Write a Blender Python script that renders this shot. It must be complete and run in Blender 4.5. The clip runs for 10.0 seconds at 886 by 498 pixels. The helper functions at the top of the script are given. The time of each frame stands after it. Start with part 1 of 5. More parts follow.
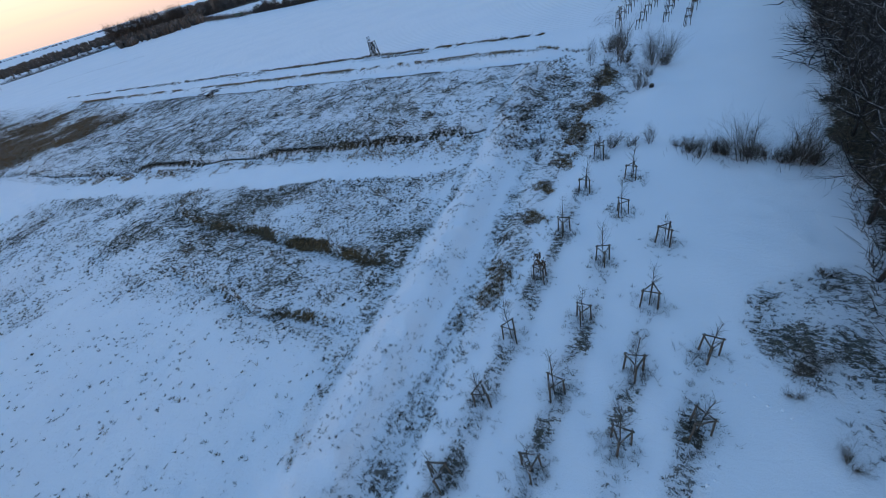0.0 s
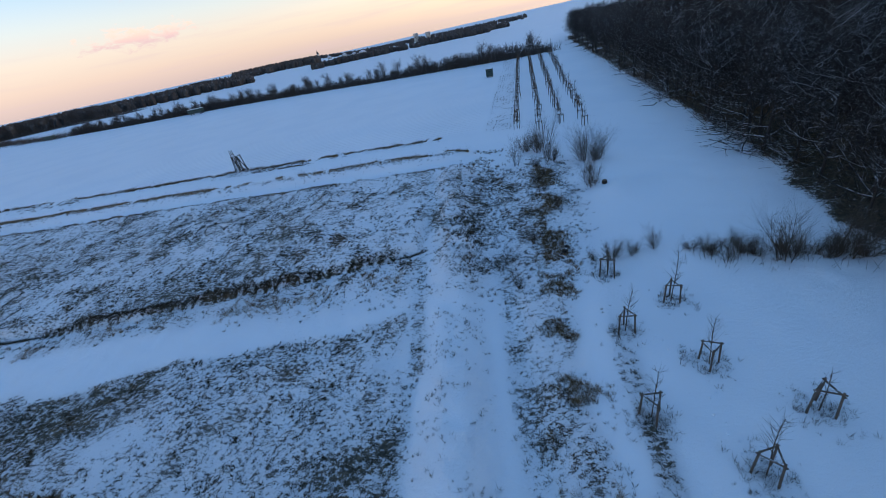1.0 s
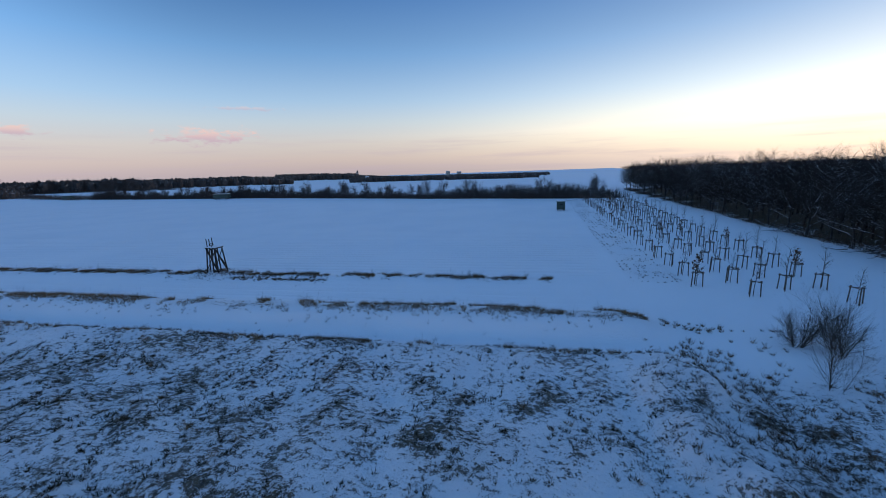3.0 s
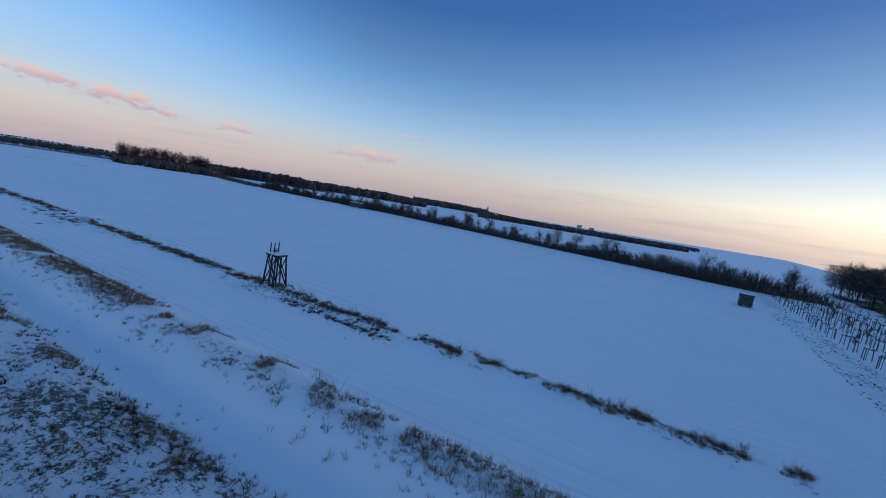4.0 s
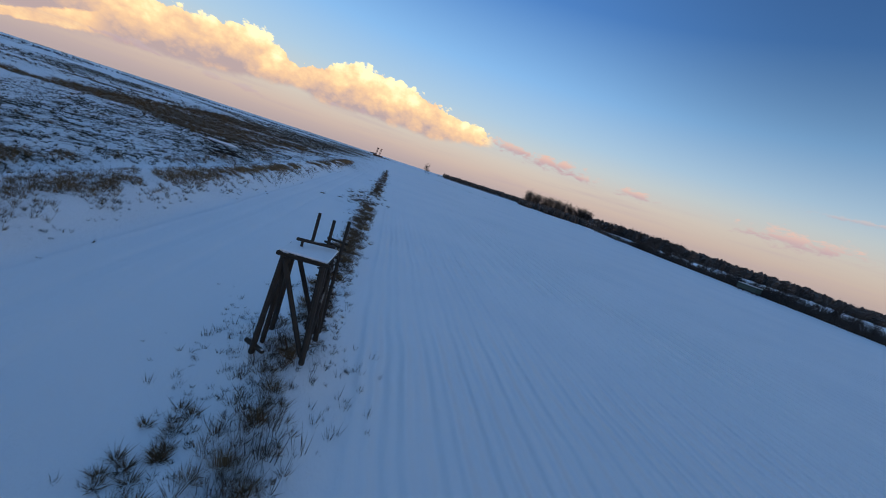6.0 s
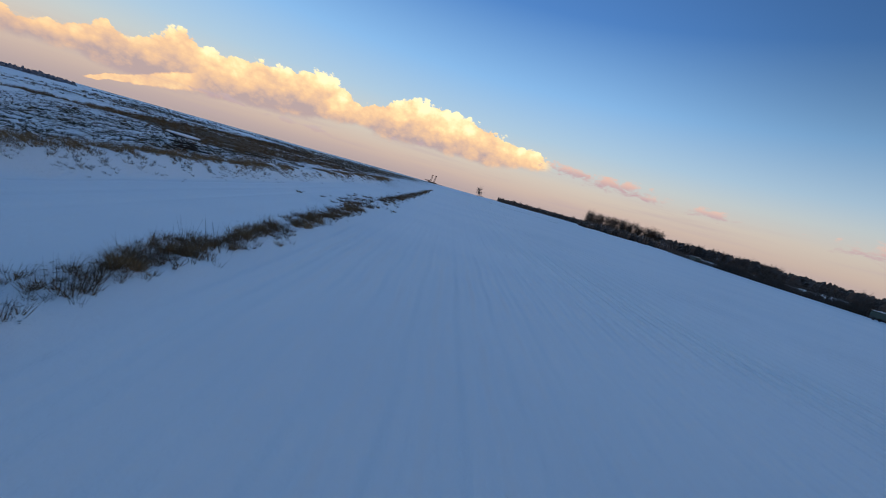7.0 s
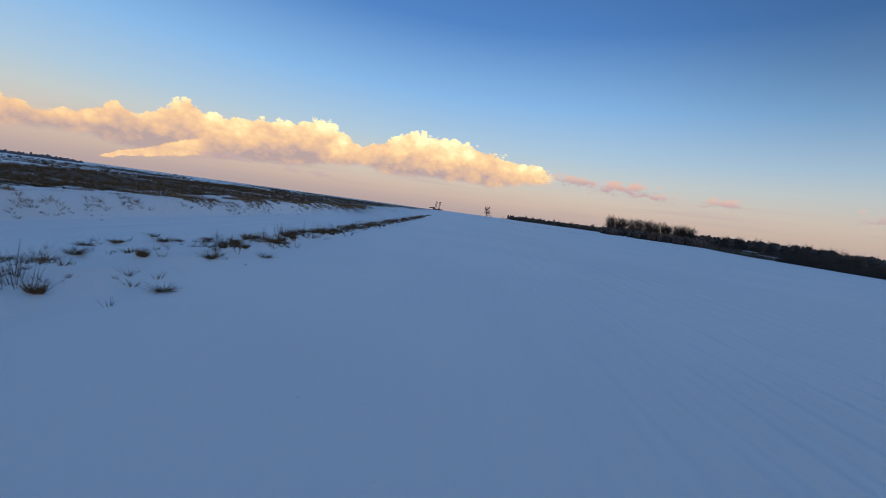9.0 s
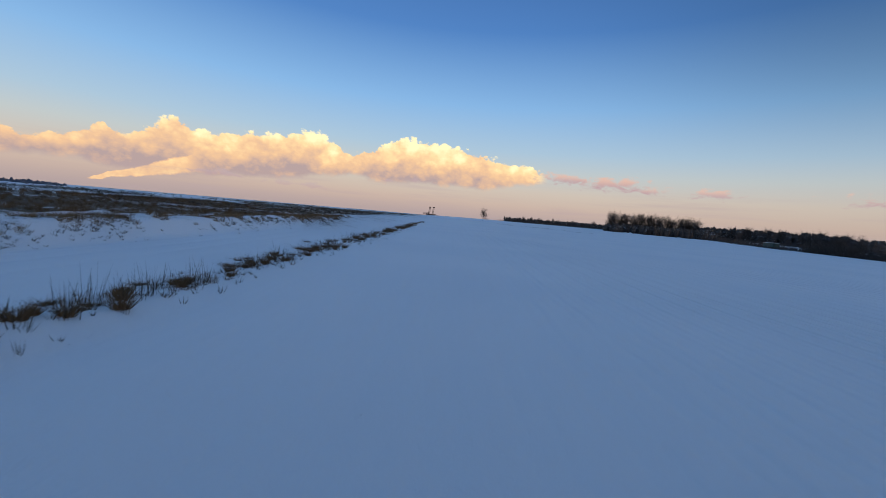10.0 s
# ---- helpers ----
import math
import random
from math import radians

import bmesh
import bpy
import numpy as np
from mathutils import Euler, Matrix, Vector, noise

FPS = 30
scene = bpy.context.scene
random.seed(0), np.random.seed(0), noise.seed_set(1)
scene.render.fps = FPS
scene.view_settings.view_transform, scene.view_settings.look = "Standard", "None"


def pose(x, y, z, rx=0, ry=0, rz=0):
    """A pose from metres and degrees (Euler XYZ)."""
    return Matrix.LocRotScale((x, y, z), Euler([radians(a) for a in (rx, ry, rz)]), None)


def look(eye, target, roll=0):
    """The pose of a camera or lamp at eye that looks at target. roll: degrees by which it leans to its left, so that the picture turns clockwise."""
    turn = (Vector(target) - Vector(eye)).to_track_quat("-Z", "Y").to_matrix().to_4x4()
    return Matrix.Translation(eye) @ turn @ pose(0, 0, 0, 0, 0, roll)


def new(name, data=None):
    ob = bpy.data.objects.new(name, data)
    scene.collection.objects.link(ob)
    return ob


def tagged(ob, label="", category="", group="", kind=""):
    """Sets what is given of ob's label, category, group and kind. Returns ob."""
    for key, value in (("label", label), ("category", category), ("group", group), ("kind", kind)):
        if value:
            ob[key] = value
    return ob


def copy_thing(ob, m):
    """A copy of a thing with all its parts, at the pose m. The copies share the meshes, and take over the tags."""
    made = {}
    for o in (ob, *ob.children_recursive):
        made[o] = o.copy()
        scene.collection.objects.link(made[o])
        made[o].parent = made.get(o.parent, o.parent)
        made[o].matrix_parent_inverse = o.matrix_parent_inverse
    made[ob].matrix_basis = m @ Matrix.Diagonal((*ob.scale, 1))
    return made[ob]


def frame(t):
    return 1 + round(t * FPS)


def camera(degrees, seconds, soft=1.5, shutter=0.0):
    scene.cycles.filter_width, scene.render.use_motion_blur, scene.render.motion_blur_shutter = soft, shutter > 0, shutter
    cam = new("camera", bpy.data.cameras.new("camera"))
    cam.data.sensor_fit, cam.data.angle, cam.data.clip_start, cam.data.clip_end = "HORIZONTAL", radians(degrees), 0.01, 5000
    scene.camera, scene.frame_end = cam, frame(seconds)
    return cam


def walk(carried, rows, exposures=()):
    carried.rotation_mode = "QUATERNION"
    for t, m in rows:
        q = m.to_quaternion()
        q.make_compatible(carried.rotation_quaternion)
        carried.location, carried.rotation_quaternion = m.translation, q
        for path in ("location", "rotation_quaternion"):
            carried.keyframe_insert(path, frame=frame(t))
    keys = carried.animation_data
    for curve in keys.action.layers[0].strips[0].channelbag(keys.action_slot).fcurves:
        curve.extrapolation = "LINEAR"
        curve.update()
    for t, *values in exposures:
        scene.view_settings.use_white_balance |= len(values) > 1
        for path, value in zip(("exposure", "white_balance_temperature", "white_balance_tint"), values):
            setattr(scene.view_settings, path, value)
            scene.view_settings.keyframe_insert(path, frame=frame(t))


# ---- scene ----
cam = camera(97.3, 10.0, soft=0.75, shutter=0.05)
PATH = [
    (0.0, (0.73, 1.23, 20.04), (0.60, 9.04, 13.80), -16.86),
    (0.5, (-0.63, 9.69, 18.58), (1.27, 17.65, 12.83), -14.06),
    (1.0, (-2.05, 17.85, 17.24), (1.44, 25.84, 12.35), -12.51),
    (1.5, (-3.13, 25.85, 15.51), (1.19, 33.92, 11.48), -10.70),
    (2.0, (-2.45, 33.97, 13.91), (2.35, 42.12, 10.66), -9.04),
    (2.5, (-0.77, 41.73, 12.95), (4.10, 50.05, 10.30), -6.59),
    (2.7, (0.23, 44.81, 12.21), (4.97, 53.30, 9.86), -4.59),
    (3.8, (6.80, 61.38, 11.16), (8.80, 71.09, 9.87), 6.80),
    (4.0, (7.23, 64.98, 10.69), (8.61, 74.82, 9.53), 9.03),
    (4.5, (8.42, 75.23, 8.95), (7.52, 85.13, 7.90), 13.21),
    (5.0, (8.14, 83.84, 7.99), (4.97, 93.24, 6.74), 17.10),
    (5.5, (7.55, 91.21, 7.18), (2.29, 99.57, 5.64), 19.66),
    (6.0, (7.06, 97.68, 6.79), (0.28, 104.80, 4.98), 18.37),
    (7.3, (-3.22, 113.94, 3.95), (-11.21, 119.76, 2.41), 15.29),
    (7.5, (-5.38, 116.04, 3.91), (-13.42, 121.80, 2.41), 14.67),
    (8.0, (-11.37, 121.23, 3.49), (-19.54, 126.85, 2.18), 12.46),
    (8.5, (-18.63, 126.21, 3.27), (-26.83, 131.81, 2.10), 10.36),
    (9.0, (-24.79, 130.80, 3.11), (-33.01, 136.39, 2.09), 8.04),
    (9.5, (-31.74, 135.48, 3.07), (-39.95, 141.11, 2.15), 6.20),
    (10.0, (-40.47, 140.72, 3.09), (-48.65, 146.40, 2.20), 5.09),
]
walk(cam, [(t, look(eye, goal, lean)) for t, eye, goal, lean in PATH],
     [(0.0, 1.24, 6950, 8), (0.5, 1.2, 6650, 8), (1.0, 1.0, 6300, 8), (2.5, 0.57, 5650, 8), (4.0, 0.38, 5450, 7), (6.0, 0.34, 5980, 7), (10.0, 0.26, 6130, 8)])

rng = np.random.default_rng(7)

# directions on the plan: U along the orchard rows, V across them; S along the farm road, N from the road into the field
UX, UY, VX, VY = 0.634, 0.773, 0.773, -0.634
SX, SY, NX, NY = -0.831, 0.556, 0.556, 0.831


def uv(u, v):
    return u * UX + v * VX, u * UY + v * VY


def sn(s, n):
    return s * SX + n * NX, s * SY + n * NY


# ---- sky and light ----
class Nodes:
    """Short calls for building a node tree."""

    def __init__(self, tree):
        self.tree = tree
        tree.nodes.clear()

    def add(self, kind, **values):
        node = self.tree.nodes.new(kind)
        for key, value in values.items():
            setattr(node, key, value)
        return node

    def link(self, a, b):
        self.tree.links.new(a, b)

    def put(self, socket, value):
        if isinstance(value, (int, float, tuple)):
            socket.default_value = value
        else:
            self.link(value, socket)

    def math(self, op, a, b=0.0, c=0.0, clamp=False):
        node = self.add("ShaderNodeMath", operation=op, use_clamp=clamp)
        for socket, value in zip(node.inputs, (a, b, c)):
            self.put(socket, value)
        return node.outputs[0]

    def step(self, x, low, high):
        node = self.add("ShaderNodeMapRange", interpolation_type="SMOOTHSTEP")
        for socket, value in zip(node.inputs, (x, low, high, 0.0, 1.0)):
            self.put(socket, value)
        return node.outputs[0]

    def noise(self, vector, scale, detail=4.0, rough=0.55, distort=0.0):
        node = self.add("ShaderNodeTexNoise")
        if vector is not None:
            self.link(vector, node.inputs["Vector"])
        node.inputs["Scale"].default_value = scale
        node.inputs["Detail"].default_value = detail
        node.inputs["Roughness"].default_value = rough
        node.inputs["Distortion"].default_value = distort
        return node.outputs["Fac"]

    def ramp(self, fac, stops):
        node = self.add("ShaderNodeValToRGB")
        e = node.color_ramp.elements
        for i, (p, c) in enumerate(stops):
            if i > 1:
                e.new(p)
            e[i].position = p
            e[i].color = (*c, 1.0)
        self.link(fac, node.inputs[0])
        return node.outputs[0]

    def mix(self, fac, a, b, blend="MIX"):
        node = self.add("ShaderNodeMix", data_type="RGBA", blend_type=blend)
        for socket, value in zip((node.inputs[0], node.inputs[6], node.inputs[7]), (fac, a, b)):
            self.put(socket, value if not isinstance(value, tuple) or len(value) == 4 else (*value, 1.0))
        return node.outputs[2]


SUN_YAW = -96.0     # degrees, turning left from +Y
SUN_UP = 1.2


def make_sky():
    world = bpy.data.worlds.new("winter_dusk_sky")
    scene.world = world
    world.use_nodes = True
    k = Nodes(world.node_tree)
    where = k.add("ShaderNodeTexCoord").outputs["Generated"]
    xyz = k.add("ShaderNodeSeparateXYZ")
    k.link(where, xyz.inputs[0])
    x, y, z = xyz.outputs
    el = k.math("MULTIPLY", k.math("ARCSINE", z), 57.2958)
    yaw = k.math("MULTIPLY", k.math("ARCTAN2", k.math("MULTIPLY", x, -1.0), y), 57.2958)
    nishita = k.add("ShaderNodeTexSky", sky_type="NISHITA", sun_disc=False)
    nishita.sun_elevation, nishita.sun_rotation = radians(SUN_UP), radians(-SUN_YAW)
    nishita.air_density, nishita.dust_density, nishita.ozone_density = 1.0, 1.2, 2.0
    # twilight colours over the height, and the glow round the sunken sun
    up = k.math("DIVIDE", el, 90.0, clamp=True)
    dusk = k.ramp(up, [(0.0, (0.42, 0.32, 0.30)), (0.022, (0.51, 0.385, 0.325)), (0.045, (0.53, 0.435, 0.37)), (0.075, (0.45, 0.465, 0.46)), (0.105, (0.345, 0.445, 0.54)),
                       (0.17, (0.205, 0.37, 0.60)), (0.27, (0.062, 0.168, 0.415)), (0.36, (0.040, 0.112, 0.31)), (0.55, (0.12, 0.24, 0.45)), (1.0, (0.18, 0.335, 0.56))])
    sx, sy = -math.sin(radians(SUN_YAW)), math.cos(radians(SUN_YAW))
    side = k.math("ADD", k.math("MULTIPLY", x, sx), k.math("MULTIPLY", y, sy))
    near = k.math("POWER", k.math("MAXIMUM", k.math("MULTIPLY_ADD", side, 0.5, 0.5), 0.0), 5.0)
    low = k.math("POWER", 2.718, k.math("MULTIPLY", k.math("ABSOLUTE", k.math("SUBTRACT", el, 5.0)), -0.155))
    glow = k.math("MULTIPLY", near, low)
    dusk = k.mix(k.math("MULTIPLY", k.step(side, -0.75, 0.3), k.math("MULTIPLY_ADD", k.step(el, 6.0, 18.0), 0.24, 0.14)), dusk, (0.0, 0.0, 0.0))
    band = k.math("DIVIDE", k.math("ADD", side, 0.22), 0.34)
    band = k.math("POWER", 2.718, k.math("MULTIPLY", k.math("MULTIPLY", band, band), -1.0))
    dusk = k.mix(k.math("MULTIPLY", band, k.math("MULTIPLY", k.step(el, 6.0, 22.0), 0.30)), dusk, (0.0, 0.0, 0.0))
    sky = k.mix(0.06, dusk, nishita.outputs[0])
    sky = k.mix(1.0, sky, k.mix(glow, (0.0, 0.0, 0.0), (1.0, 0.75, 0.41)), "ADD")
    # evening cloud bank: its top and underside in degrees over the yaw
    place = k.add("ShaderNodeCombineXYZ")
    k.link(yaw, place.inputs[0])
    k.link(k.math("MULTIPLY", el, 1.25), place.inputs[1])
    wob = k.noise(place.outputs[0], 0.42, 5.0, 0.55)
    across = k.math("DIVIDE", k.math("SUBTRACT", yaw, 40.0), 90.0, clamp=True)

    def outline(stops):
        value = k.ramp(across, [((a - 40.0) / 90.0, (h / 12.0,) * 3) for a, h in stops])
        return k.math("MULTIPLY", value, 12.0)

    top = outline([(40, 6.2), (42.2, 7.0), (45, 7.7), (50, 8.6), (54.2, 9.6), (59, 9.9), (62.6, 10.2), (65.2, 9.0), (69.3, 7.1), (72.2, 8.7), (75.3, 9.9), (77.6, 8.7), (82, 8.2),
                   (86.0, 7.6), (88.2, 7.2), (89.9, 8.7), (92.2, 7.6), (94.6, 5.4), (96.6, 6.7), (98.6, 5.2), (101.5, 4.6), (104.1, 4.5), (106.0, 4.9), (109, 3.6), (118, 3.4), (129, 4.0)])
    base = outline([(40, 6.0), (43.6, 5.4), (50, 4.3), (59, 4.4), (64.6, 4.0), (68.6, 4.6), (74.7, 3.8), (81.5, 2.9), (86.7, 2.5), (90.5, 2.0), (96.2, 2.3), (98.6, 3.0), (101.2, 2.7), (105.7, 2.2), (111, 1.8), (129, 2.0)])
    lobe = k.add("ShaderNodeTexVoronoi", feature="SMOOTH_F1", normalize=True)
    k.link(place.outputs[0], lobe.inputs["Vector"])
    for key, value in (("Scale", 0.47), ("Detail", 3.0), ("Roughness", 0.55), ("Lacunarity", 2.2), ("Smoothness", 0.22)):
        lobe.inputs[key].default_value = value
    dome = k.math("SUBTRACT", 0.42, lobe.outputs["Distance"])
    over = k.math("ADD", k.math("SUBTRACT", top, el), k.math("MULTIPLY_ADD", dome, 4.4, -0.5))
    under = k.math("ADD", k.math("SUBTRACT", el, base), k.math("MULTIPLY_ADD", dome, 1.6, 0.1))
    body = k.math("MULTIPLY", k.step(over, 0.0, 0.34), k.step(under, -0.35, 0.55))
    body = k.math("MULTIPLY", body, k.step(yaw, 41.0, 43.0))
    # slanting steam plume that rises into the bank
    axis = k.math("ADD", k.math("MULTIPLY_ADD", k.math("SUBTRACT", 98.0, yaw), 0.30, 0.45), k.math("MULTIPLY", k.math("SUBTRACT", wob, 0.5), 1.1))
    thick = k.math("MULTIPLY_ADD", k.math("SUBTRACT", 98.0, yaw), 0.11, 0.14)
    plume = k.math("SUBTRACT", 1.0, k.math("DIVIDE", k.math("ABSOLUTE", k.math("SUBTRACT", el, axis)), k.math("MAXIMUM", thick, 0.05)))
    plume = k.math("ADD", plume, k.math("MULTIPLY", dome, 1.2))
    plume = k.math("MULTIPLY", k.step(plume, 0.0, 0.4), k.math("MULTIPLY", k.step(k.math("MULTIPLY", yaw, -1.0), -98.1, -97.5), k.step(yaw, 86.0, 90.0)))
    body = k.math("MAXIMUM", body, plume)
    depth = k.math("SUBTRACT", top, el)
    heap = k.add("ShaderNodeTexVoronoi", feature="SMOOTH_F1", normalize=True)
    k.link(place.outputs[0], heap.inputs["Vector"])
    for key, value in (("Scale", 0.21), ("Detail", 2.0), ("Roughness", 0.55), ("Smoothness", 0.3)):
        heap.inputs[key].default_value = value
    lit = k.math("ADD", k.math("MULTIPLY", dome, 1.1), k.math("MULTIPLY_ADD", depth, -0.17, 0.66))
    lit = k.math("ADD", lit, k.math("MULTIPLY", k.math("SUBTRACT", wob, 0.5), 0.8))
    lit = k.math("ADD", lit, k.math("MULTIPLY", k.math("SUBTRACT", 0.38, heap.outputs["Distance"]), 1.1))
    lit = k.math("ADD", lit, k.math("MULTIPLY", k.math("SUBTRACT", top, 7.9), 0.09))
    lit = k.math("MAXIMUM", lit, k.math("MULTIPLY", plume, k.math("MULTIPLY_ADD", dome, 1.2, 0.5)))
    lit = k.math("SUBTRACT", lit, 0.04, clamp=True)
    tone = k.ramp(lit, [(0.0, (0.42, 0.30, 0.28)), (0.25, (0.64, 0.40, 0.27)), (0.5, (0.82, 0.49, 0.26)), (0.75, (0.97, 0.65, 0.31)), (1.0, (1.06, 0.86, 0.46))])
    sky = k.mix(k.math("MULTIPLY", body, 0.95), sky, tone)
    # small rosy wisps
    drawn = k.add("ShaderNodeCombineXYZ")
    k.link(k.math("MULTIPLY", yaw, 0.6), drawn.inputs[0])
    k.link(k.math("MULTIPLY", el, 1.3), drawn.inputs[1])
    frag = k.noise(drawn.outputs[0], 0.95, 6.0, 0.62, 0.4)
    for a, h, w, t, c in ((4.0, 5.0, 5.0, 0.75, 0.9), (0.3, 8.4, 5.0, 0.2, 0.4), (33.0, 5.9, 4.6, 0.75, 1.0), (27.4, 5.2, 1.6, 0.5, 0.8), (21.6, 5.15, 2.6, 0.5, 0.85), (39.3, 6.25, 3.4, 0.55, 0.95),
                          (64.2, 4.0, 0.7, 0.35, 0.7), (60.2, 4.6, 0.9, 0.4, 0.7), (86.0, 2.7, 2.6, 0.35, 0.7), (76.0, 2.3, 4.0, 0.3, 0.5)):
        dx = k.math("DIVIDE", k.math("SUBTRACT", yaw, float(a)), w)
        dy = k.math("DIVIDE", k.math("SUBTRACT", el, float(h)), t * 1.3)
        d = k.math("SQRT", k.math("ADD", k.math("MULTIPLY", dx, dx), k.math("MULTIPLY", dy, dy)))
        m = k.math("ADD", k.math("MULTIPLY_ADD", d, -0.75, 0.85), k.math("MULTIPLY", k.math("SUBTRACT", frag, 0.5), 3.2))
        shade = k.mix(k.step(dy, -0.6, 0.7), (0.46, 0.31, 0.31), (0.66, 0.42, 0.33) if h > 4.9 else (0.47, 0.35, 0.35))
        sky = k.mix(k.math("MULTIPLY", k.step(m, 0.0, 0.75), c), sky, shade)
    # streaks of haze under the bank
    streak = k.add("ShaderNodeCombineXYZ")
    k.link(k.math("MULTIPLY", yaw, 0.06), streak.inputs[0])
    k.link(k.math("MULTIPLY", el, 0.9), streak.inputs[1])
    haze = k.math("MULTIPLY", k.step(k.noise(streak.outputs[0], 1.0, 4.0), 0.45, 0.75), k.math("SUBTRACT", 1.0, k.step(el, 3.0, 6.5)))
    sky = k.mix(k.math("MULTIPLY", haze, 0.4), sky, (0.42, 0.31, 0.31))
    back = k.add("ShaderNodeBackground")
    k.link(sky, back.inputs[0])
    back.inputs[1].default_value = 1.0
    out = k.add("ShaderNodeOutputWorld")
    k.link(back.outputs[0], out.inputs[0])
    world.cycles.sampling_method = "AUTOMATIC"


make_sky()
sun = new("sun", bpy.data.lights.new("sun", "SUN"))
sun.data.energy, sun.data.angle, sun.data.color = 0.12, radians(20), (1.0, 0.72, 0.48)
sun.matrix_world = look((0, 0, 50), (math.sin(radians(SUN_YAW)) * 50, -math.cos(radians(SUN_YAW)) * 50, 50 - 50 * math.tan(radians(6))))


# ---- materials ----
def material(name):
    m = bpy.data.materials.new(name)
    m.use_nodes = True
    k = Nodes(m.node_tree)
    shader = k.add("ShaderNodeBsdfPrincipled")
    k.link(shader.outputs[0], k.add("ShaderNodeOutputMaterial").inputs[0])
    return m, k, shader


def bump(k, shader, height, strength, distance):
    b = k.add("ShaderNodeBump")
    b.inputs["Strength"].default_value, b.inputs["Distance"].default_value = strength, distance
    k.link(height, b.inputs["Height"])
    k.link(b.outputs[0], shader.inputs["Normal"])


SNOW = (0.88, 0.89, 0.92)


def ground_material():
    m, k, shader = material("snowy_ground")
    pos = k.add("ShaderNodeNewGeometry").outputs["Position"]
    cover = k.add("ShaderNodeAttribute", attribute_name="cover").outputs["Fac"]
    ploughed = k.add("ShaderNodeAttribute", attribute_name="ploughed").outputs["Fac"]
    dirt = k.add("ShaderNodeAttribute", attribute_name="brown").outputs["Fac"]
    fine = k.noise(pos, 12.0, 6.0, 0.78)
    broad = k.noise(pos, 0.5, 3.0, 0.55)
    # patches drawn out along the wind
    sweep = k.add("ShaderNodeMapping", vector_type="TEXTURE")
    sweep.inputs["Rotation"].default_value = (0.0, 0.0, math.atan2(SY, SX))
    sweep.inputs["Scale"].default_value = (1.5, 1.0, 1.0)
    k.link(pos, sweep.inputs[0])
    clump = k.noise(sweep.outputs[0], 3.8, 7.0, 0.74, 0.1)
    # streaks across the wind
    level = k.math("ADD", k.math("MULTIPLY", clump, 0.55), k.math("ADD", k.math("MULTIPLY", fine, 0.38), k.math("MULTIPLY", broad, 0.25)))
    bare = k.step(k.math("ADD", k.math("MULTIPLY", k.math("SUBTRACT", level, 0.585), 2.0), k.math("MULTIPLY", k.math("SUBTRACT", cover, 0.74), 0.42)), -0.03, 0.06)
    bare = k.math("MULTIPLY", bare, k.math("ADD", k.math("MULTIPLY_ADD", fine, 0.9, 0.48), k.math("MULTIPLY", k.math("SUBTRACT", cover, 0.7), 0.6), clamp=True))
    litter = k.ramp(k.noise(pos, 3.1, 5.0, 0.7), [(0.3, (0.026, 0.023, 0.016)), (0.48, (0.085, 0.072, 0.047)), (0.64, (0.17, 0.135, 0.082)), (0.8, (0.085, 0.092, 0.054))])
    brown = k.ramp(k.noise(pos, 2.3, 5.0, 0.7), [(0.3, (0.040, 0.024, 0.012)), (0.55, (0.125, 0.076, 0.034)), (0.75, (0.22, 0.14, 0.066))])
    litter = k.mix(dirt, litter, brown)
    snow = k.mix(k.step(k.noise(pos, 0.08, 3.0), 0.35, 0.7), SNOW, (0.84, 0.86, 0.90))
    k.link(k.mix(bare, snow, litter), shader.inputs["Base Color"])
    shader.inputs["Roughness"].default_value = 0.72
    shader.inputs["Specular IOR Level"].default_value = 0.25
    # sowing lines under the snow, parallel to the road
    xyz = k.add("ShaderNodeSeparateXYZ")
    k.link(pos, xyz.inputs[0])
    across = k.math("ADD", k.math("MULTIPLY", xyz.outputs[0], NX), k.math("MULTIPLY", xyz.outputs[1], NY))
    along = k.math("ADD", k.math("MULTIPLY", xyz.outputs[0], SX), k.math("MULTIPLY", xyz.outputs[1], SY))
    across = k.math("SUBTRACT", across, k.math("MULTIPLY", k.math("SUBTRACT", along, 85.0), 0.032))
    road = k.add("ShaderNodeAttribute", attribute_name="road").outputs["Fac"]
    ruts = None
    for middle, wide, deep in ((77.6, 0.22, -0.05), (79.5, 0.22, -0.05), (78.1, 0.12, 0.02), (81.4, 0.5, -0.03), (76.2, 0.18, 0.06)):
        d = k.math("DIVIDE", k.math("SUBTRACT", k.math("ADD", across, k.math("MULTIPLY", k.noise(pos, 0.12, 2.0), 0.35)), middle + 0.17), wide)
        dip = k.math("MULTIPLY", k.math("POWER", 2.718, k.math("MULTIPLY", k.math("MULTIPLY", d, d), -1.0)), deep)
        ruts = dip if ruts is None else k.math("ADD", ruts, dip)
    ruts = k.math("MULTIPLY", ruts, road)
    across = k.math("ADD", across, k.math("MULTIPLY", k.noise(pos, 0.22, 2.0), 0.5))
    lines = k.math("MULTIPLY", k.math("SINE", k.math("MULTIPLY", across, 12.6)), 0.05)
    lines = k.math("ADD", lines, k.math("MULTIPLY", k.math("SINE", k.math("MULTIPLY", across, 4.4)), 0.09))
    lines = k.math("MULTIPLY", lines, k.math("MULTIPLY", ploughed, k.math("MULTIPLY_ADD", k.step(k.noise(pos, 0.07, 2.0), 0.3, 0.65), 0.65, 0.35)))
    calm = k.math("MULTIPLY", k.step(along, 75.0, 105.0), k.math("SUBTRACT", 1.0, k.step(across, 94.0, 106.0)))
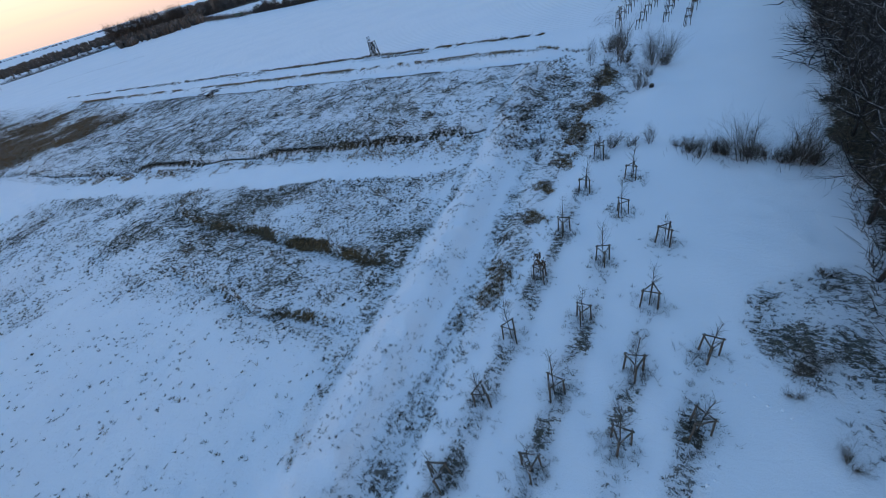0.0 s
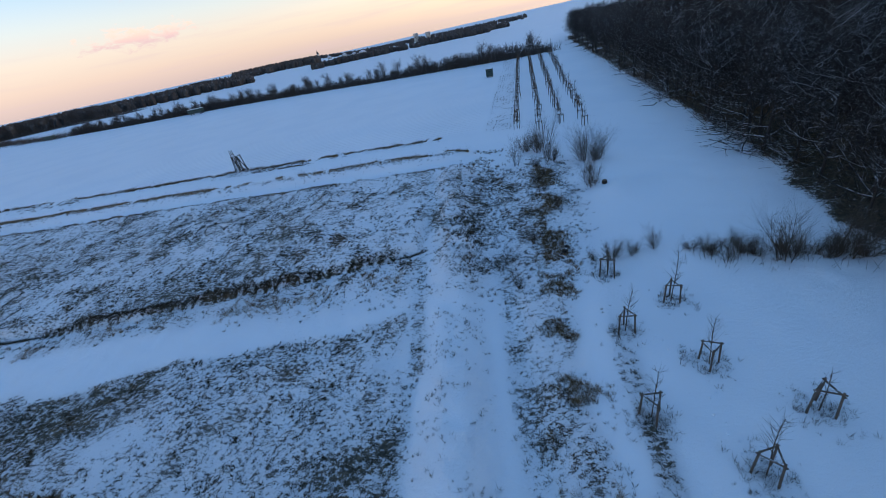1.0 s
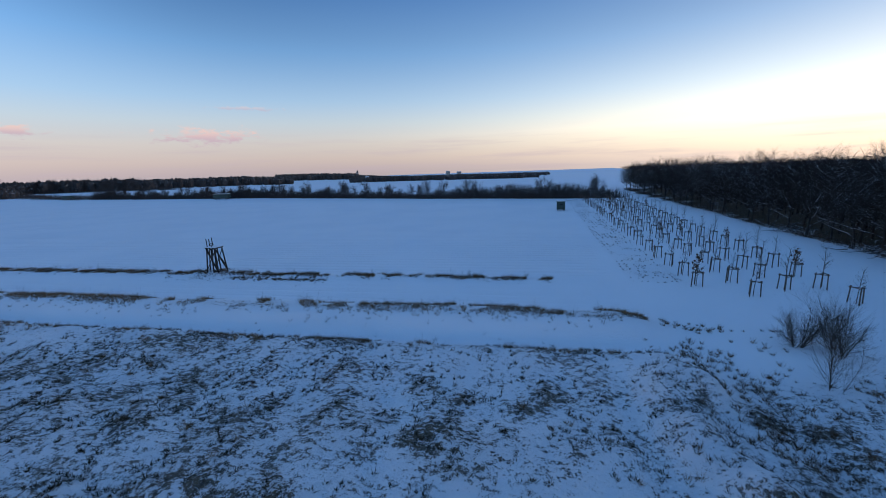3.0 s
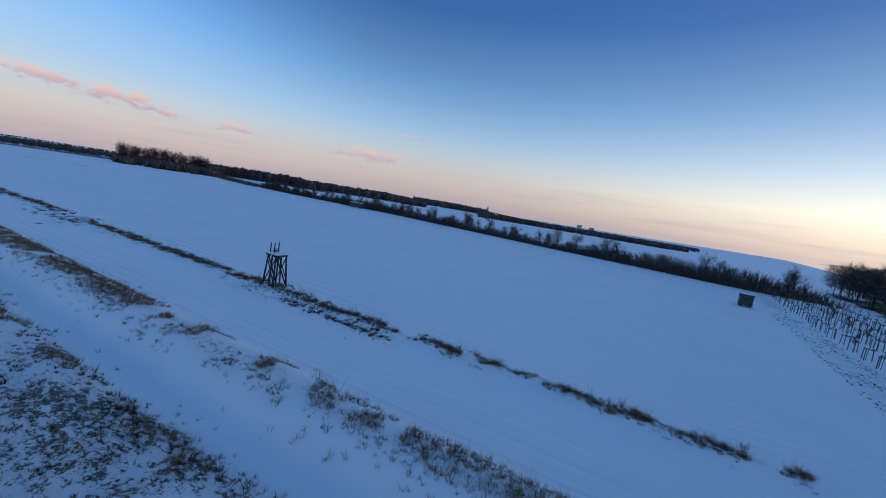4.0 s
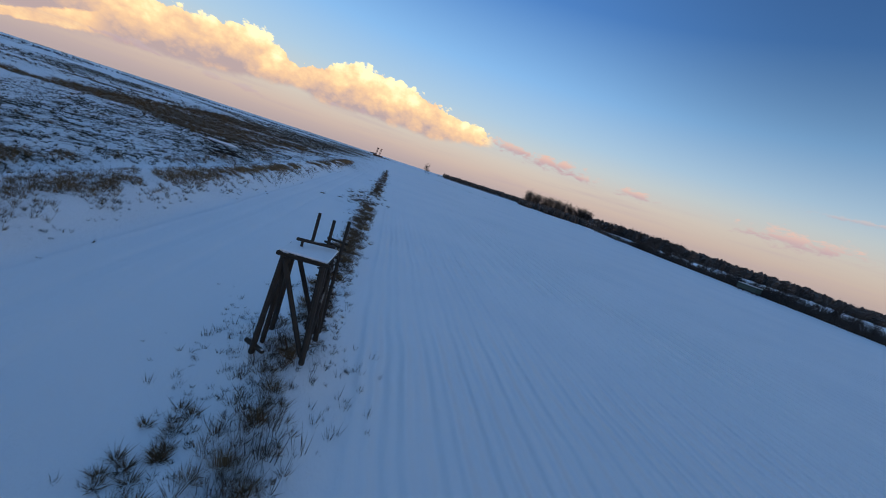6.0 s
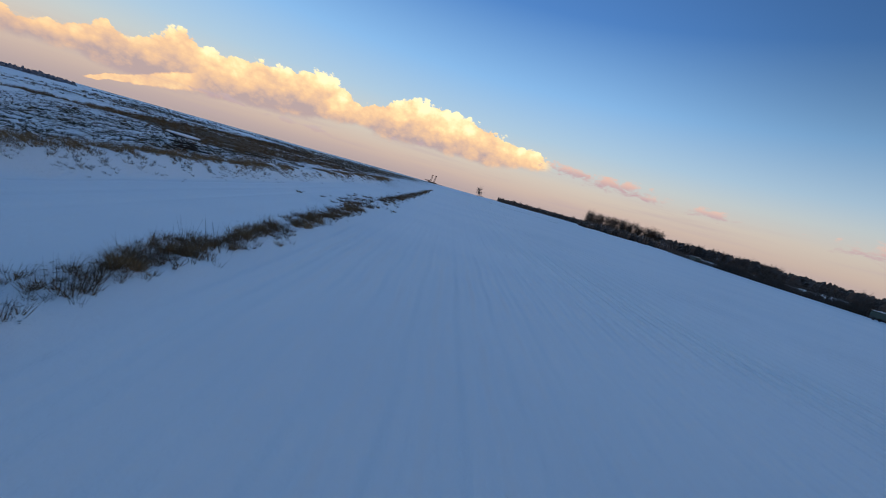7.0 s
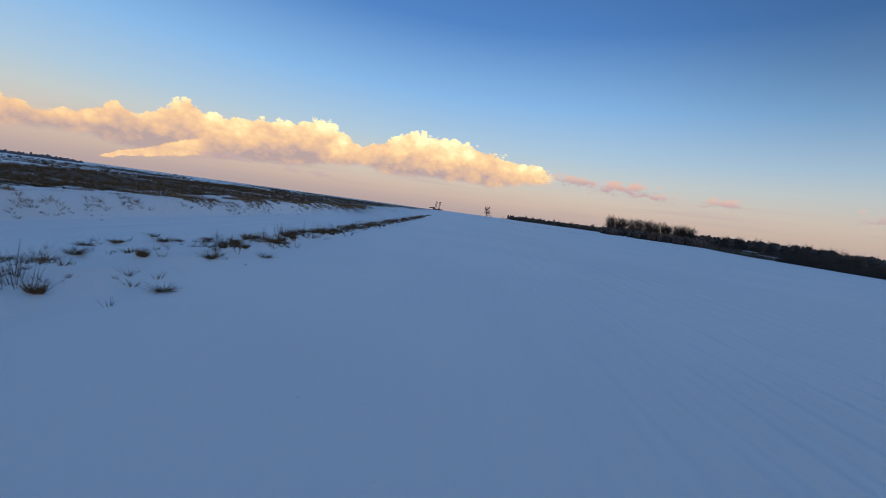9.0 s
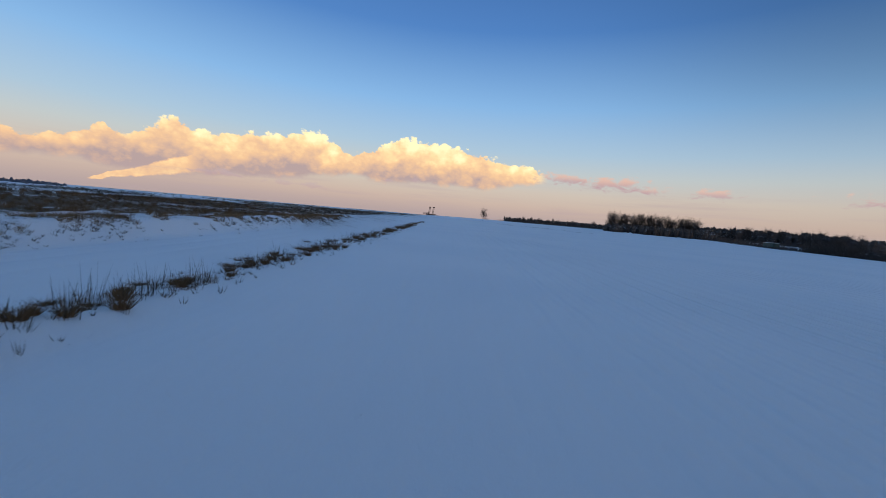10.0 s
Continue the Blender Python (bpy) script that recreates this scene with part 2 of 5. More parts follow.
    lines = k.math("MULTIPLY", lines, k.math("MULTIPLY_ADD", calm, -0.75, 1.0))
    lines = k.math("ADD", lines, ruts)
    relief = k.math("ADD", lines, k.math("ADD", k.math("MULTIPLY", fine, 0.03), k.math("MULTIPLY", clump, k.math("MULTIPLY_ADD", cover, 0.25, 0.07))))
    relief = k.math("ADD", relief, k.math("MULTIPLY", bare, 0.05))
    relief = k.math("MULTIPLY", relief, k.math("MULTIPLY_ADD", ploughed, -0.2, 1.0))
    bump(k, shader, relief, 0.9, 1.0)
    return m


def plant_material(name, dark, light, snow_amount=0.0, rough=0.8):
    m, k, shader = material(name)
    geo = k.add("ShaderNodeNewGeometry")
    island = geo.outputs["Random Per Island"]
    tone = k.math("ADD", k.math("MULTIPLY", island, 0.75), k.math("MULTIPLY", k.noise(geo.outputs["Position"], 1.3, 3.0), 0.35), clamp=True)
    colour = k.mix(tone, dark, light)
    if snow_amount > 0:
        xyz = k.add("ShaderNodeSeparateXYZ")
        k.link(geo.outputs["Normal"], xyz.inputs[0])
        cap = k.math("MULTIPLY", k.step(xyz.outputs[2], 0.35, 0.75), k.step(k.noise(geo.outputs["Position"], 1.7, 4.0), 0.62 - snow_amount * 0.35, 0.72))
        colour = k.mix(cap, colour, SNOW)
    k.link(colour, shader.inputs["Base Color"])
    shader.inputs["Roughness"].default_value = rough
    shader.inputs["Specular IOR Level"].default_value = 0.2
    return m


def wood_material(name, dark, light, snow_amount=0.0, grain=14.0):
    m, k, shader = material(name)
    coord = k.add("ShaderNodeTexCoord").outputs["Object"]
    geo = k.add("ShaderNodeNewGeometry")
    streaks = k.add("ShaderNodeMapping")
    streaks.inputs["Scale"].default_value = (1.0, 1.0, 0.12)
    k.link(coord, streaks.inputs[0])
    fibre = k.noise(streaks.outputs[0], grain * 2, 5.0, 0.65)
    stain = k.noise(coord, grain * 0.18, 3.0)
    colour = k.mix(k.math("ADD", k.math("MULTIPLY", fibre, 0.7), k.math("MULTIPLY", stain, 0.4), clamp=True), dark, light)
    if snow_amount > 0:
        xyz = k.add("ShaderNodeSeparateXYZ")
        k.link(geo.outputs["Normal"], xyz.inputs[0])
        cap = k.math("MULTIPLY", k.step(xyz.outputs[2], 0.4, 0.8), k.step(k.noise(geo.outputs["Position"], 2.6, 4.0), 0.6 - snow_amount * 0.35, 0.68))
        colour = k.mix(cap, colour, SNOW)
    k.link(colour, shader.inputs["Base Color"])
    shader.inputs["Roughness"].default_value = 0.82
    bump(k, shader, fibre, 0.35, 0.02)
    return m


def plain_material(name, a, b, scale=3.0, rough=0.7, metal=0.0):
    m, k, shader = material(name)
    pos = k.add("ShaderNodeTexCoord").outputs["Object"]
    k.link(k.mix(k.noise(pos, scale, 5.0, 0.65), a, b), shader.inputs["Base Color"])
    shader.inputs["Roughness"].default_value = rough
    shader.inputs["Metallic"].default_value = metal
    return m


M_GROUND = ground_material()
M_MEADOW = plant_material("meadow_grass", (0.018, 0.017, 0.011), (0.090, 0.078, 0.045), 0.3)
M_TAN = plant_material("dry_tan_grass", (0.10, 0.066, 0.034), (0.34, 0.23, 0.12), 0.2)
M_TUSSOCK = plant_material("brown_tussock_grass", (0.055, 0.036, 0.020), (0.20, 0.13, 0.066), 0.25)
M_HERB = plant_material("withered_herbs", (0.032, 0.027, 0.020), (0.11, 0.088, 0.062), 0.35)
M_TWIG = plant_material("bush_twigs", (0.040, 0.032, 0.025), (0.12, 0.095, 0.070), 0.3)
M_LEAF = plant_material("withered_leaves", (0.055, 0.028, 0.014), (0.15, 0.080, 0.036), 0.2)
M_BARK = wood_material("tree_bark", (0.012, 0.010, 0.009), (0.042, 0.035, 0.029), 0.85)
M_CROWN = plant_material("tree_twigs", (0.012, 0.010, 0.008), (0.040, 0.032, 0.025), 0.55)
M_STAKE = wood_material("weathered_stakes", (0.050, 0.038, 0.028), (0.15, 0.115, 0.085), 0.25)
M_SEAT = wood_material("old_dark_timber", (0.008, 0.007, 0.006), (0.040, 0.031, 0.023), 0.1)
M_SNOWCAP = plain_material("snow_cover", SNOW, (0.74, 0.76, 0.80), 3.0, 0.75)
# shade inside the wood is put into this darker, snowless tree colour
M_DEEP_SHADE = plant_material("shaded_forest_depths", (0.007, 0.006, 0.005), (0.024, 0.019, 0.015), 0.0)
# distant haze is put into this pale blue base; snow caps lie on top
M_HAZED = plant_material("hazed_snowy_woods", (0.075, 0.092, 0.13), (0.12, 0.14, 0.19), 0.3)
M_FARWOOD = plant_material("far_woods", (0.034, 0.030, 0.029), (0.095, 0.078, 0.066), 0.2)


# ---- shape of the land ----
def smooth(x, a, b):
    t = np.clip((x - a) / (b - a), 0, 1)
    return t * t * (3 - 2 * t)


LATTICE = rng.random((257, 257))


def wave(x, y, size):
    """Smooth noise between 0 and 1."""
    gx, gy = x / size + 500.3, y / size + 500.7
    ix, iy = np.floor(gx).astype(int), np.floor(gy).astype(int)
    fx, fy = gx - ix, gy - iy
    fx, fy = fx * fx * (3 - 2 * fx), fy * fy * (3 - 2 * fy)
    a, b = LATTICE[ix % 256, iy % 256], LATTICE[(ix + 1) % 256, iy % 256]
    c, d = LATTICE[ix % 256, (iy + 1) % 256], LATTICE[(ix + 1) % 256, (iy + 1) % 256]
    return (a * (1 - fx) + b * fx) * (1 - fy) + (c * (1 - fx) + d * fx) * fy


def bend(s, n):
    return 0.032 * np.clip(s - 85, -70, 400) * smooth(n, 55, 66)


def coords(x, y):
    """u, v, s and n of a place; the road bends a little in the distance, and n follows it."""
    u, v = x * UX + y * UY, x * VX + y * VY
    s, n = x * SX + y * SY, x * NX + y * NY
    return u, v, s, n - bend(s, n)


def ridge_v(n):
    return np.clip(-14.9 - 0.135 * (n - 3), -22.4, -14.6)


EDGE_V = 8.8     # foot of the wood


def terrace(s, n):
    """Distance in front of the little scarp that crosses the rough ground."""
    return n + 0.15 * s - 48.8


def height(x, y):
    x, y = np.asarray(x, float), np.asarray(y, float)
    u, v, s, n = coords(x, y)
    # the rough ground lies lower than orchard and field, and rises to the road
    z = -(1.1 * (1 - smooth(n, 34, 58)) * (1 - smooth(v, 12, 24)) + 1.1 * smooth(-v, 8, 20) * (1 - smooth(n, 30, 62))) * (1 - smooth(s, 95, 130))
    rv = v - ridge_v(n)
    left = smooth(-rv, 2.6, 4.0)
    # earth ridge beside the orchard, lumpy towards its end
    lump = wave(x, y, 1.6) - 0.5
    z = z + (0.9 + 0.5 * (wave(x, y, 4.0) - 0.5) + lump * (0.5 + 1.1 * smooth(n, 36, 46)) + (0.4 + 0.35 * smooth(n, 36, 46)) * (wave(x + 11, y, 0.95) - 0.5)) * (1 - smooth(np.abs(rv), 0.3, 2.9)) * (1 - smooth(n, 63, 69))
    z = z - 0.35 * (1 - smooth(np.abs(rv - 4.2), 0.2, 1.4)) * (1 - smooth(n, 60, 66))
    # scarps across the rough ground
    m = terrace(s, n)
    wig = 1.2 * (wave(x, y, 6.0) - 0.5)
    z = z + 0.6 * left * smooth(m + wig, -0.1, 0.5) * (1 - smooth(m, 8, 20)) - 0.3 * left * (smooth(m + wig, -1.0, -0.3) - smooth(m + wig, -0.2, 0.1))
    for base, slope, deep, s0, s1 in ((20.2, 0.085, 0.75, 20, 60), (11.3, 0.105, 0.45, 20, 48)):
        d = n - base - slope * s + 2.2 * (wave(x + 50, y, 7.0) - 0.5)
        z = z - deep * left * (smooth(d, -2.5, -0.3) - smooth(d, -0.2, 0.45)) * smooth(s, s0 - 4, s0 + 3) * (1 - smooth(s, s1 - 6, s1 + 4))
    # bank beside the road, and the trough behind it
    along = smooth(s, 12, 18)
    z = z + along * ((1.1 + 0.25 * (wave(x, y, 5.0) - 0.5)) * smooth(-n, -75.9, -73.0) * smooth(n, 69.2, 71.4) + 0.55 * smooth(n, 60, 66.5) * (1 - smooth(n, 67.0, 68.8)))
    # uneven soil
    rough = left * (1 - smooth(n, 66, 69))
    z = z + rough * (0.30 * (wave(x, y, 1.9) - 0.5) + 0.22 * (wave(x, y, 0.8) - 0.5) + 0.7 * (wave(x, y, 9.0) - 0.5))
    z = z + 0.10 * (wave(x + 40, y, 1.7) - 0.5) * (1 - rough) * (1 - smooth(n, 74, 78))
    # road ruts
    road = smooth(n, 75.6, 76.2) * (1 - smooth(n, 82.6, 83.2)) * along
    for rut in (77.9, 79.9):
        z = z - 0.07 * road * np.exp(-((n - rut) / 0.28) ** 2)
    # grassy verge between road and field
    verge = smooth(n, 83.4, 84.2) * (1 - smooth(n, 85.8, 86.8)) * smooth(s, 16, 24)
    z = z + verge * (0.03 + 0.12 * wave(x, y, 1.3))
    humps = smooth(s, 24, 34) * (1 - smooth(s, 118, 126)) * smooth(n, 80.0 + 3.2 * (1 - smooth(s, 88, 98)), 81.5 + 2.9 * (1 - smooth(s, 88, 98))) * (1 - smooth(n, 85.6, 86.6))
    z = z + humps * (0.20 * smooth(wave(x + 5, y, 1.25), 0.35, 0.85) + 0.03 * wave(x, y, 2.6))
    z = z + 0.16 * (wave(x, y, 0.95) - 0.5) * smooth(v, 3, 5) * (1 - smooth(v, 8, 10)) * smooth(u, 16, 24) * (1 - smooth(u, 44, 52))
    # forest floor and the snow mound
    w = v - EDGE_V
    z = z + smooth(w, 0, 13) * 0.7 + smooth(w, 0, 2) * 0.35 * (wave(x, y, 2.5) - 0.3)
    z = z + 0.55 * np.exp(-(((x - 29.0) / 2.6) ** 2 + ((y - 43.0) / 1.5) ** 2))
    # gentle rise of the far country
    d = np.hypot(x, y - 60)
    z = z + 2.0 * smooth(d, 300, 560) * smooth(y + x * 0.35, 150, 260) * (1 - smooth(x, -40, 120)) - 0.6 * smooth(d, 150, 600) * (1 - smooth(y, 120, 300))
    # the worked-out land to the west and the valley to the north-east lie lower
    z = z - 30.0 * smooth(d, 260, 1900) * smooth(-x - 0.9 * (y - 60), -200, 500) - 26.0 * smooth(d, 280, 1700) * smooth(x - 0.2 * y, -100, 400)
    z = z - 60.0 * smooth(v + 30.0 - 0.15 * u, 110, 700)
    # low mound under the hunting seat
    z = z + 0.38 * np.exp(-(((x + 2.9) / 1.9) ** 2 + ((y - 103.0) / 1.9) ** 2))
    return z


def cover_of(x, y):
    """How much withered growth shows through the snow, 0 to 1; and how brown it is."""
    u, v, s, n = coords(x, y)
    rv = v - ridge_v(n)
    m = terrace(s, n)
    jag = 3.0 * (wave(x, y, 4.0) - 0.5) + 1.4 * (wave(x, y, 1.5) - 0.5)
    left = smooth(-rv + 0.4 * jag, 2.7, 3.6)
    # upper terrace, grassy edge below its scarp, white track, rough lower patch
    c = left * smooth(m, -0.7, 0.1) * (1 - smooth(n + jag * 0.4, 66.6, 68.4)) * (0.60 + 0.34 * (wave(x, y, 6.0) - 0.5) - 0.14 * smooth(-s, -34, -22) * smooth(n, 48, 54))
    c = np.maximum(c, left * smooth(m + 0.3 * jag, -4.2, -2.8) * (1 - smooth(m, -1.4, -0.8)) * 0.52)
    bottom = 10.0 - 9.5 * smooth(s, 54, 60)
    lower = left * smooth(n + 0.8 * jag, bottom - 1.5, bottom + 3.0) * (1 - smooth(m + 0.5 * jag, -9.2, -7.8)) * (1 - smooth(s + jag, 98, 104))
    c = np.maximum(c, lower * (0.60 - 0.16 * (1 - smooth(n, 13, 20)) + 0.55 * (wave(x + 9, y, 6.0) - 0.5)))
    dug = np.zeros_like(c)
    for base, slope, s0, s1 in ((20.2, 0.085, 20, 60), (11.3, 0.105, 20, 48)):
        d = n - base - slope * s + 2.2 * (wave(x + 50, y, 7.0) - 0.5)
        d = d + 0.9 * (wave(x, y, 1.6) - 0.5)
        edge = left * (1 - smooth(np.abs(d + 0.1), 0.15, 0.75)) * smooth(s, s0 - 2, s0 + 3) * (1 - smooth(s, s1 - 6, s1 + 2))
        c = np.maximum(c, edge * (0.72 + 0.95 * wave(x + 21, y, 2.4)) * (1.0 if base > 15 else 0.72))
        dug = np.maximum(dug, edge)
    # line of dark bare ground at the scarp; its undercut shadow is painted in
    c = np.maximum(c, left * (1 - smooth(np.abs(m + 0.22), 0.08, 0.46)) * 1.0)
    c = np.maximum(c, left * (1 - smooth(n, bottom, bottom + 3)) * 0.20)
    # far rough land beyond the bank
    far = smooth(s, 114, 138) * (1 - smooth(n + 3 * jag, 58, 67)) * smooth(n + 4 * jag + 14 * (wave(x, y, 40.0) - 0.5), 0, 14)
    c = np.maximum(c, far * (1.13 + 1.2 * (wave(x, y, 7.0) - 0.5) + 0.8 * (wave(x, y, 26.0) - 0.5)))
    c = np.maximum(c, smooth(s, 130, 170) * (1 - smooth(n, 66, 90)) * (0.35 + 0.75 * (wave(x, y, 13.0) - 0.4) + 1.0 * (wave(x * 0.4, y, 45.0) - 0.4)))
    # ridge flanks, herb strips of the orchard side
    c = np.maximum(c, (1 - smooth(np.abs(rv + 3.2 + 0.3 * jag), 0.3, 1.2)) * 0.55 * (n > 4) * (1 - smooth(n, 60, 64)))
    c = np.maximum(c, (0.06 + 0.62 * wave(x + 33, y, 1.3)) * (1 - smooth(np.abs(rv), 2.0, 3.5)) * smooth(n, 36, 42) * (1 - smooth(n, 65, 68)))
    c = np.maximum(c, (0.34 * wave(x + 33, y, 1.1)) * (1 - smooth(np.abs(rv), 2.0, 3.2)) * (1 - smooth(n, 36, 42)))
    strip = (1 - smooth(np.abs(v - (-11.4 - 0.036 * n) + 0.4 * jag), 0.8, 2.2)) * (1 - smooth(n, 63, 68)) * (0.12 + 0.85 * wave(x, y, 2.4)) * (0.68 + 0.32 * smooth(n, 16, 30))
    c = np.maximum(c, strip)
    c = np.maximum(c, smooth(-v, 10, 12.5) * (1 - smooth(rv, 5.2, 3.6) * 0.0) * smooth(rv, 2.6, 4.0) * (1 - smooth(n, 62, 66)) * (0.34 + 0.40 * wave(x, y, 2.2)))
    c = np.maximum(c, smooth(-v, 6.0, 10.0) * smooth(n, 36, 42) * (1 - smooth(n, 62, 68)) * (0.22 + 0.62 * wave(x, y, 1.9)))
    for row, a, b in ((-8.3, 4, 38), (-4.6, 4, 27), (-1.1, 4, 23), (2.1, 6, 20)):
        c = np.maximum(c, (1 - smooth(np.abs(v - row + 0.25 * jag), 0.3, 1.1)) * (u > a) * (1 - smooth(u, b - 8, b)) * (0.22 + 0.68 * wave(x, y, 2.0)))
    # brush patch towards the forest, forest floor
    patch = (1 - smooth(np.hypot((x - 20.5) / 6.2, (y - 10.0) / 6.6) + 0.12 * jag, 0.7, 1.05)) * (0.40 + 0.42 * wave(x, y, 1.8))
    c = np.maximum(c, patch)
    c = np.maximum(c, smooth(v - EDGE_V + 0.7 * jag, 0.0, 2.6) * (1 - smooth(u, 240, 250)) * (1.1 + 0.6 * wave(x, y, 3.5)))
    # bank and verge
    on_road = smooth(s, 13, 17)
    c = np.maximum(c, on_road * 0.30 * smooth(n, 73.0, 73.8) * (1 - smooth(n, 75.2, 76)) * wave(x, y, 1.6))
    c = np.maximum(c, on_road * (1 - smooth(np.abs(n - 72.7 + 0.25 * jag), 0.4, 1.3)) * (0.25 + 0.4 * wave(x, y, 2.5)))
    c = np.maximum(c, on_road * (1 - smooth(np.abs(n - 67.4 + 0.3 * jag), 0.4, 1.3)) * (0.4 + 0.4 * wave(x, y, 2.5)))
    c = np.maximum(c, smooth(s, 18, 24) * (1 - smooth(np.abs(n - 85.0 + 0.2 * jag), 0.3, 1.2)) * (0.18 + 0.5 * wave(x, y, 2.2)) * (1 - 0.6 * smooth(s, 90, 104)))
    # tilled strip beside the far orchard
    tilled = smooth(v, -20.6, -20.0) * (1 - smooth(v, -15.6, -15.0)) * smooth(u, 80, 82) * (1 - smooth(u, 188, 192))
    c = np.maximum(c, tilled * (0.1 + 0.5 * wave(x, y, 1.2)))
    brown = np.maximum.reduce([dug, (1 - smooth(np.abs(n - 85.0), 0.8, 1.6)) * 0.8, strip * 0.9, (1 - smooth(np.abs(n - 70.0), 1.8, 3.2)) * 0.7,
                               far * (0.5 + 0.5 * smooth(wave(x, y, 30.0), 0.3, 0.55)), left * smooth(wave(x + 77, y, 5.0), 0.62, 0.8) * 0.8,
                               left * (1 - smooth(np.abs(m + 2.2), 1.2, 2.2)) * 0.8])
    return np.clip(c, 0, 2), np.clip(brown, 0, 1)


def spaced(lo, hi, step, limit):
    mid = list(np.arange(lo, hi + step / 2, step))
    grow, a, b = step, [], []
    while mid[-1] + sum(b) < limit or len(b) < 1:
        grow *= 1.16
        b.append(grow)
    grow = step
    while mid[0] - sum(a) > -limit or len(a) < 1:
        grow *= 1.16
        a.append(grow)
    return np.array([mid[0] - v for v in np.cumsum(a)[::-1]] + mid + [mid[-1] + v for v in np.cumsum(b)])


def mesh_object(name, verts, faces, mat, parent=None, smooth_shade=False):
    me = bpy.data.meshes.new(name)
    verts, faces = np.asarray(verts, np.float32), np.asarray(faces, np.int32)
    me.vertices.add(len(verts))
    me.vertices.foreach_set("co", verts.ravel())
    w = faces.shape[1]
    me.loops.add(faces.size)
    me.loops.foreach_set("vertex_index", faces.ravel())
    me.polygons.add(len(faces))
    me.polygons.foreach_set("loop_start", np.arange(0, faces.size, w, dtype=np.int32))
    me.polygons.foreach_set("use_smooth", np.full(len(faces), smooth_shade))
    me.update(calc_edges=True)
    me.materials.append(mat)
    ob = new(name, me)
    ob.parent = parent
    return ob


def make_ground():
    xs, ys = spaced(-78, 62, 0.45, 4700), spaced(-8, 150, 0.45, 4700)
    gx, gy = np.meshgrid(xs, ys)
    x, y = gx.ravel(), gy.ravel()
    verts = np.stack([x, y, height(x, y)], 1)
    nx, ny = len(xs), len(ys)
    i = (np.arange(ny - 1)[:, None] * nx + np.arange(nx - 1)[None, :]).ravel()
    faces = np.stack([i, i + 1, i + 1 + nx, i + nx], 1)
    ob = mesh_object("ground", verts, faces, M_GROUND, None, True)
    c, b = cover_of(x, y)
    u, v, s, n = coords(x, y)
    field = smooth(n, 86.6, 87.4) * (1 - smooth(v, -23, -21))
    road = smooth(n, 75.2, 75.8) * (1 - smooth(n, 83.2, 84.0)) * smooth(s, 14, 24)
    for name, values in (("cover", c), ("brown", b), ("ploughed", field), ("road", road)):
        ob.data.attributes.new(name, "FLOAT", "POINT").data.foreach_set("value", values.astype(np.float32))
    return tagged(ob, "snow-covered land with withered grass, road and field", "ground", kind="structure")


make_ground()


# ---- growth ----
def tufts(name, places, size, blades, mat, label, lean=0.55, width=0.05, droop=0.0, category="grass"):
    """Many grass tufts, each a spray of narrow bent blades, in one object. places: x, y rows; size: height of each."""
    places, size = np.asarray(places, float), np.asarray(size, float)
    if len(places) == 0:
        return None
    z = height(places[:, 0], places[:, 1]) - 0.03
    count = len(places)
    a = rng.random((count, blades)) * 2 * np.pi
    r = rng.random((count, blades)) * 0.35 * size[:, None]
    hgt = size[:, None] * (0.5 + 0.6 * rng.random((count, blades)))
    out = hgt * lean * (0.2 + rng.random((count, blades)))
    bx, by = places[:, :1] + np.cos(a) * r, places[:, 1:2] + np.sin(a) * r
    bz = np.repeat(z[:, None], blades, 1)
    w = width * (0.7 + 0.6 * rng.random((count, blades)))
    ca, sa = np.cos(a), np.sin(a)
    face = rng.random((count, blades)) * np.pi
    cf, sf = np.cos(face) * w, np.sin(face) * w
    p0 = np.stack([bx - cf, by - sf, bz], -1)
    p1 = np.stack([bx + cf, by + sf, bz], -1)
    tip = np.stack([bx + ca * out, by + sa * out, bz + hgt * (1 - droop * rng.random((count, blades)))], -1)
    verts = np.stack([p0, p1, tip], 2).reshape(-1, 3)
    faces = np.arange(count * blades * 3).reshape(-1, 3)
    ob = mesh_object(name, verts, faces, mat)
    return tagged(ob, label, category, kind="stuff")


def scatter(x0, x1, y0, y1, per_metre, rule):
    count = int((x1 - x0) * (y1 - y0) * per_metre)
    p = np.stack([rng.uniform(x0, x1, count), rng.uniform(y0, y1, count)], 1)
    return p[rng.random(count) < rule(p[:, 0], p[:, 1])]


def meadow_rule(x, y):
    u, v, s, n = coords(x, y)
    c, b = cover_of(x, y)
    inside = (v < ridge_v(n) - 1.4) & (n < 68.5)
    return inside * np.clip(c * 1.5 - 0.2, 0, 1) * smooth(wave(x + 3, y, 0.55) * 0.45 + wave(x, y, 1.5) * 0.3 + wave(x + 60, y, 4.0) * 0.25, 0.40, 0.62)


def orchard_rule(x, y):
    u, v, s, n = coords(x, y)
    c, b = cover_of(x, y)
    inside = (v > ridge_v(n) - 1.4) & (v < EDGE_V + 1) & (n < 68)
    return inside * np.clip(c * 1.5 - 0.12, 0, 1) * smooth(wave(x + 3, y, 0.6) * 0.6 + wave(x, y, 1.7) * 0.4, 0.25, 0.52)


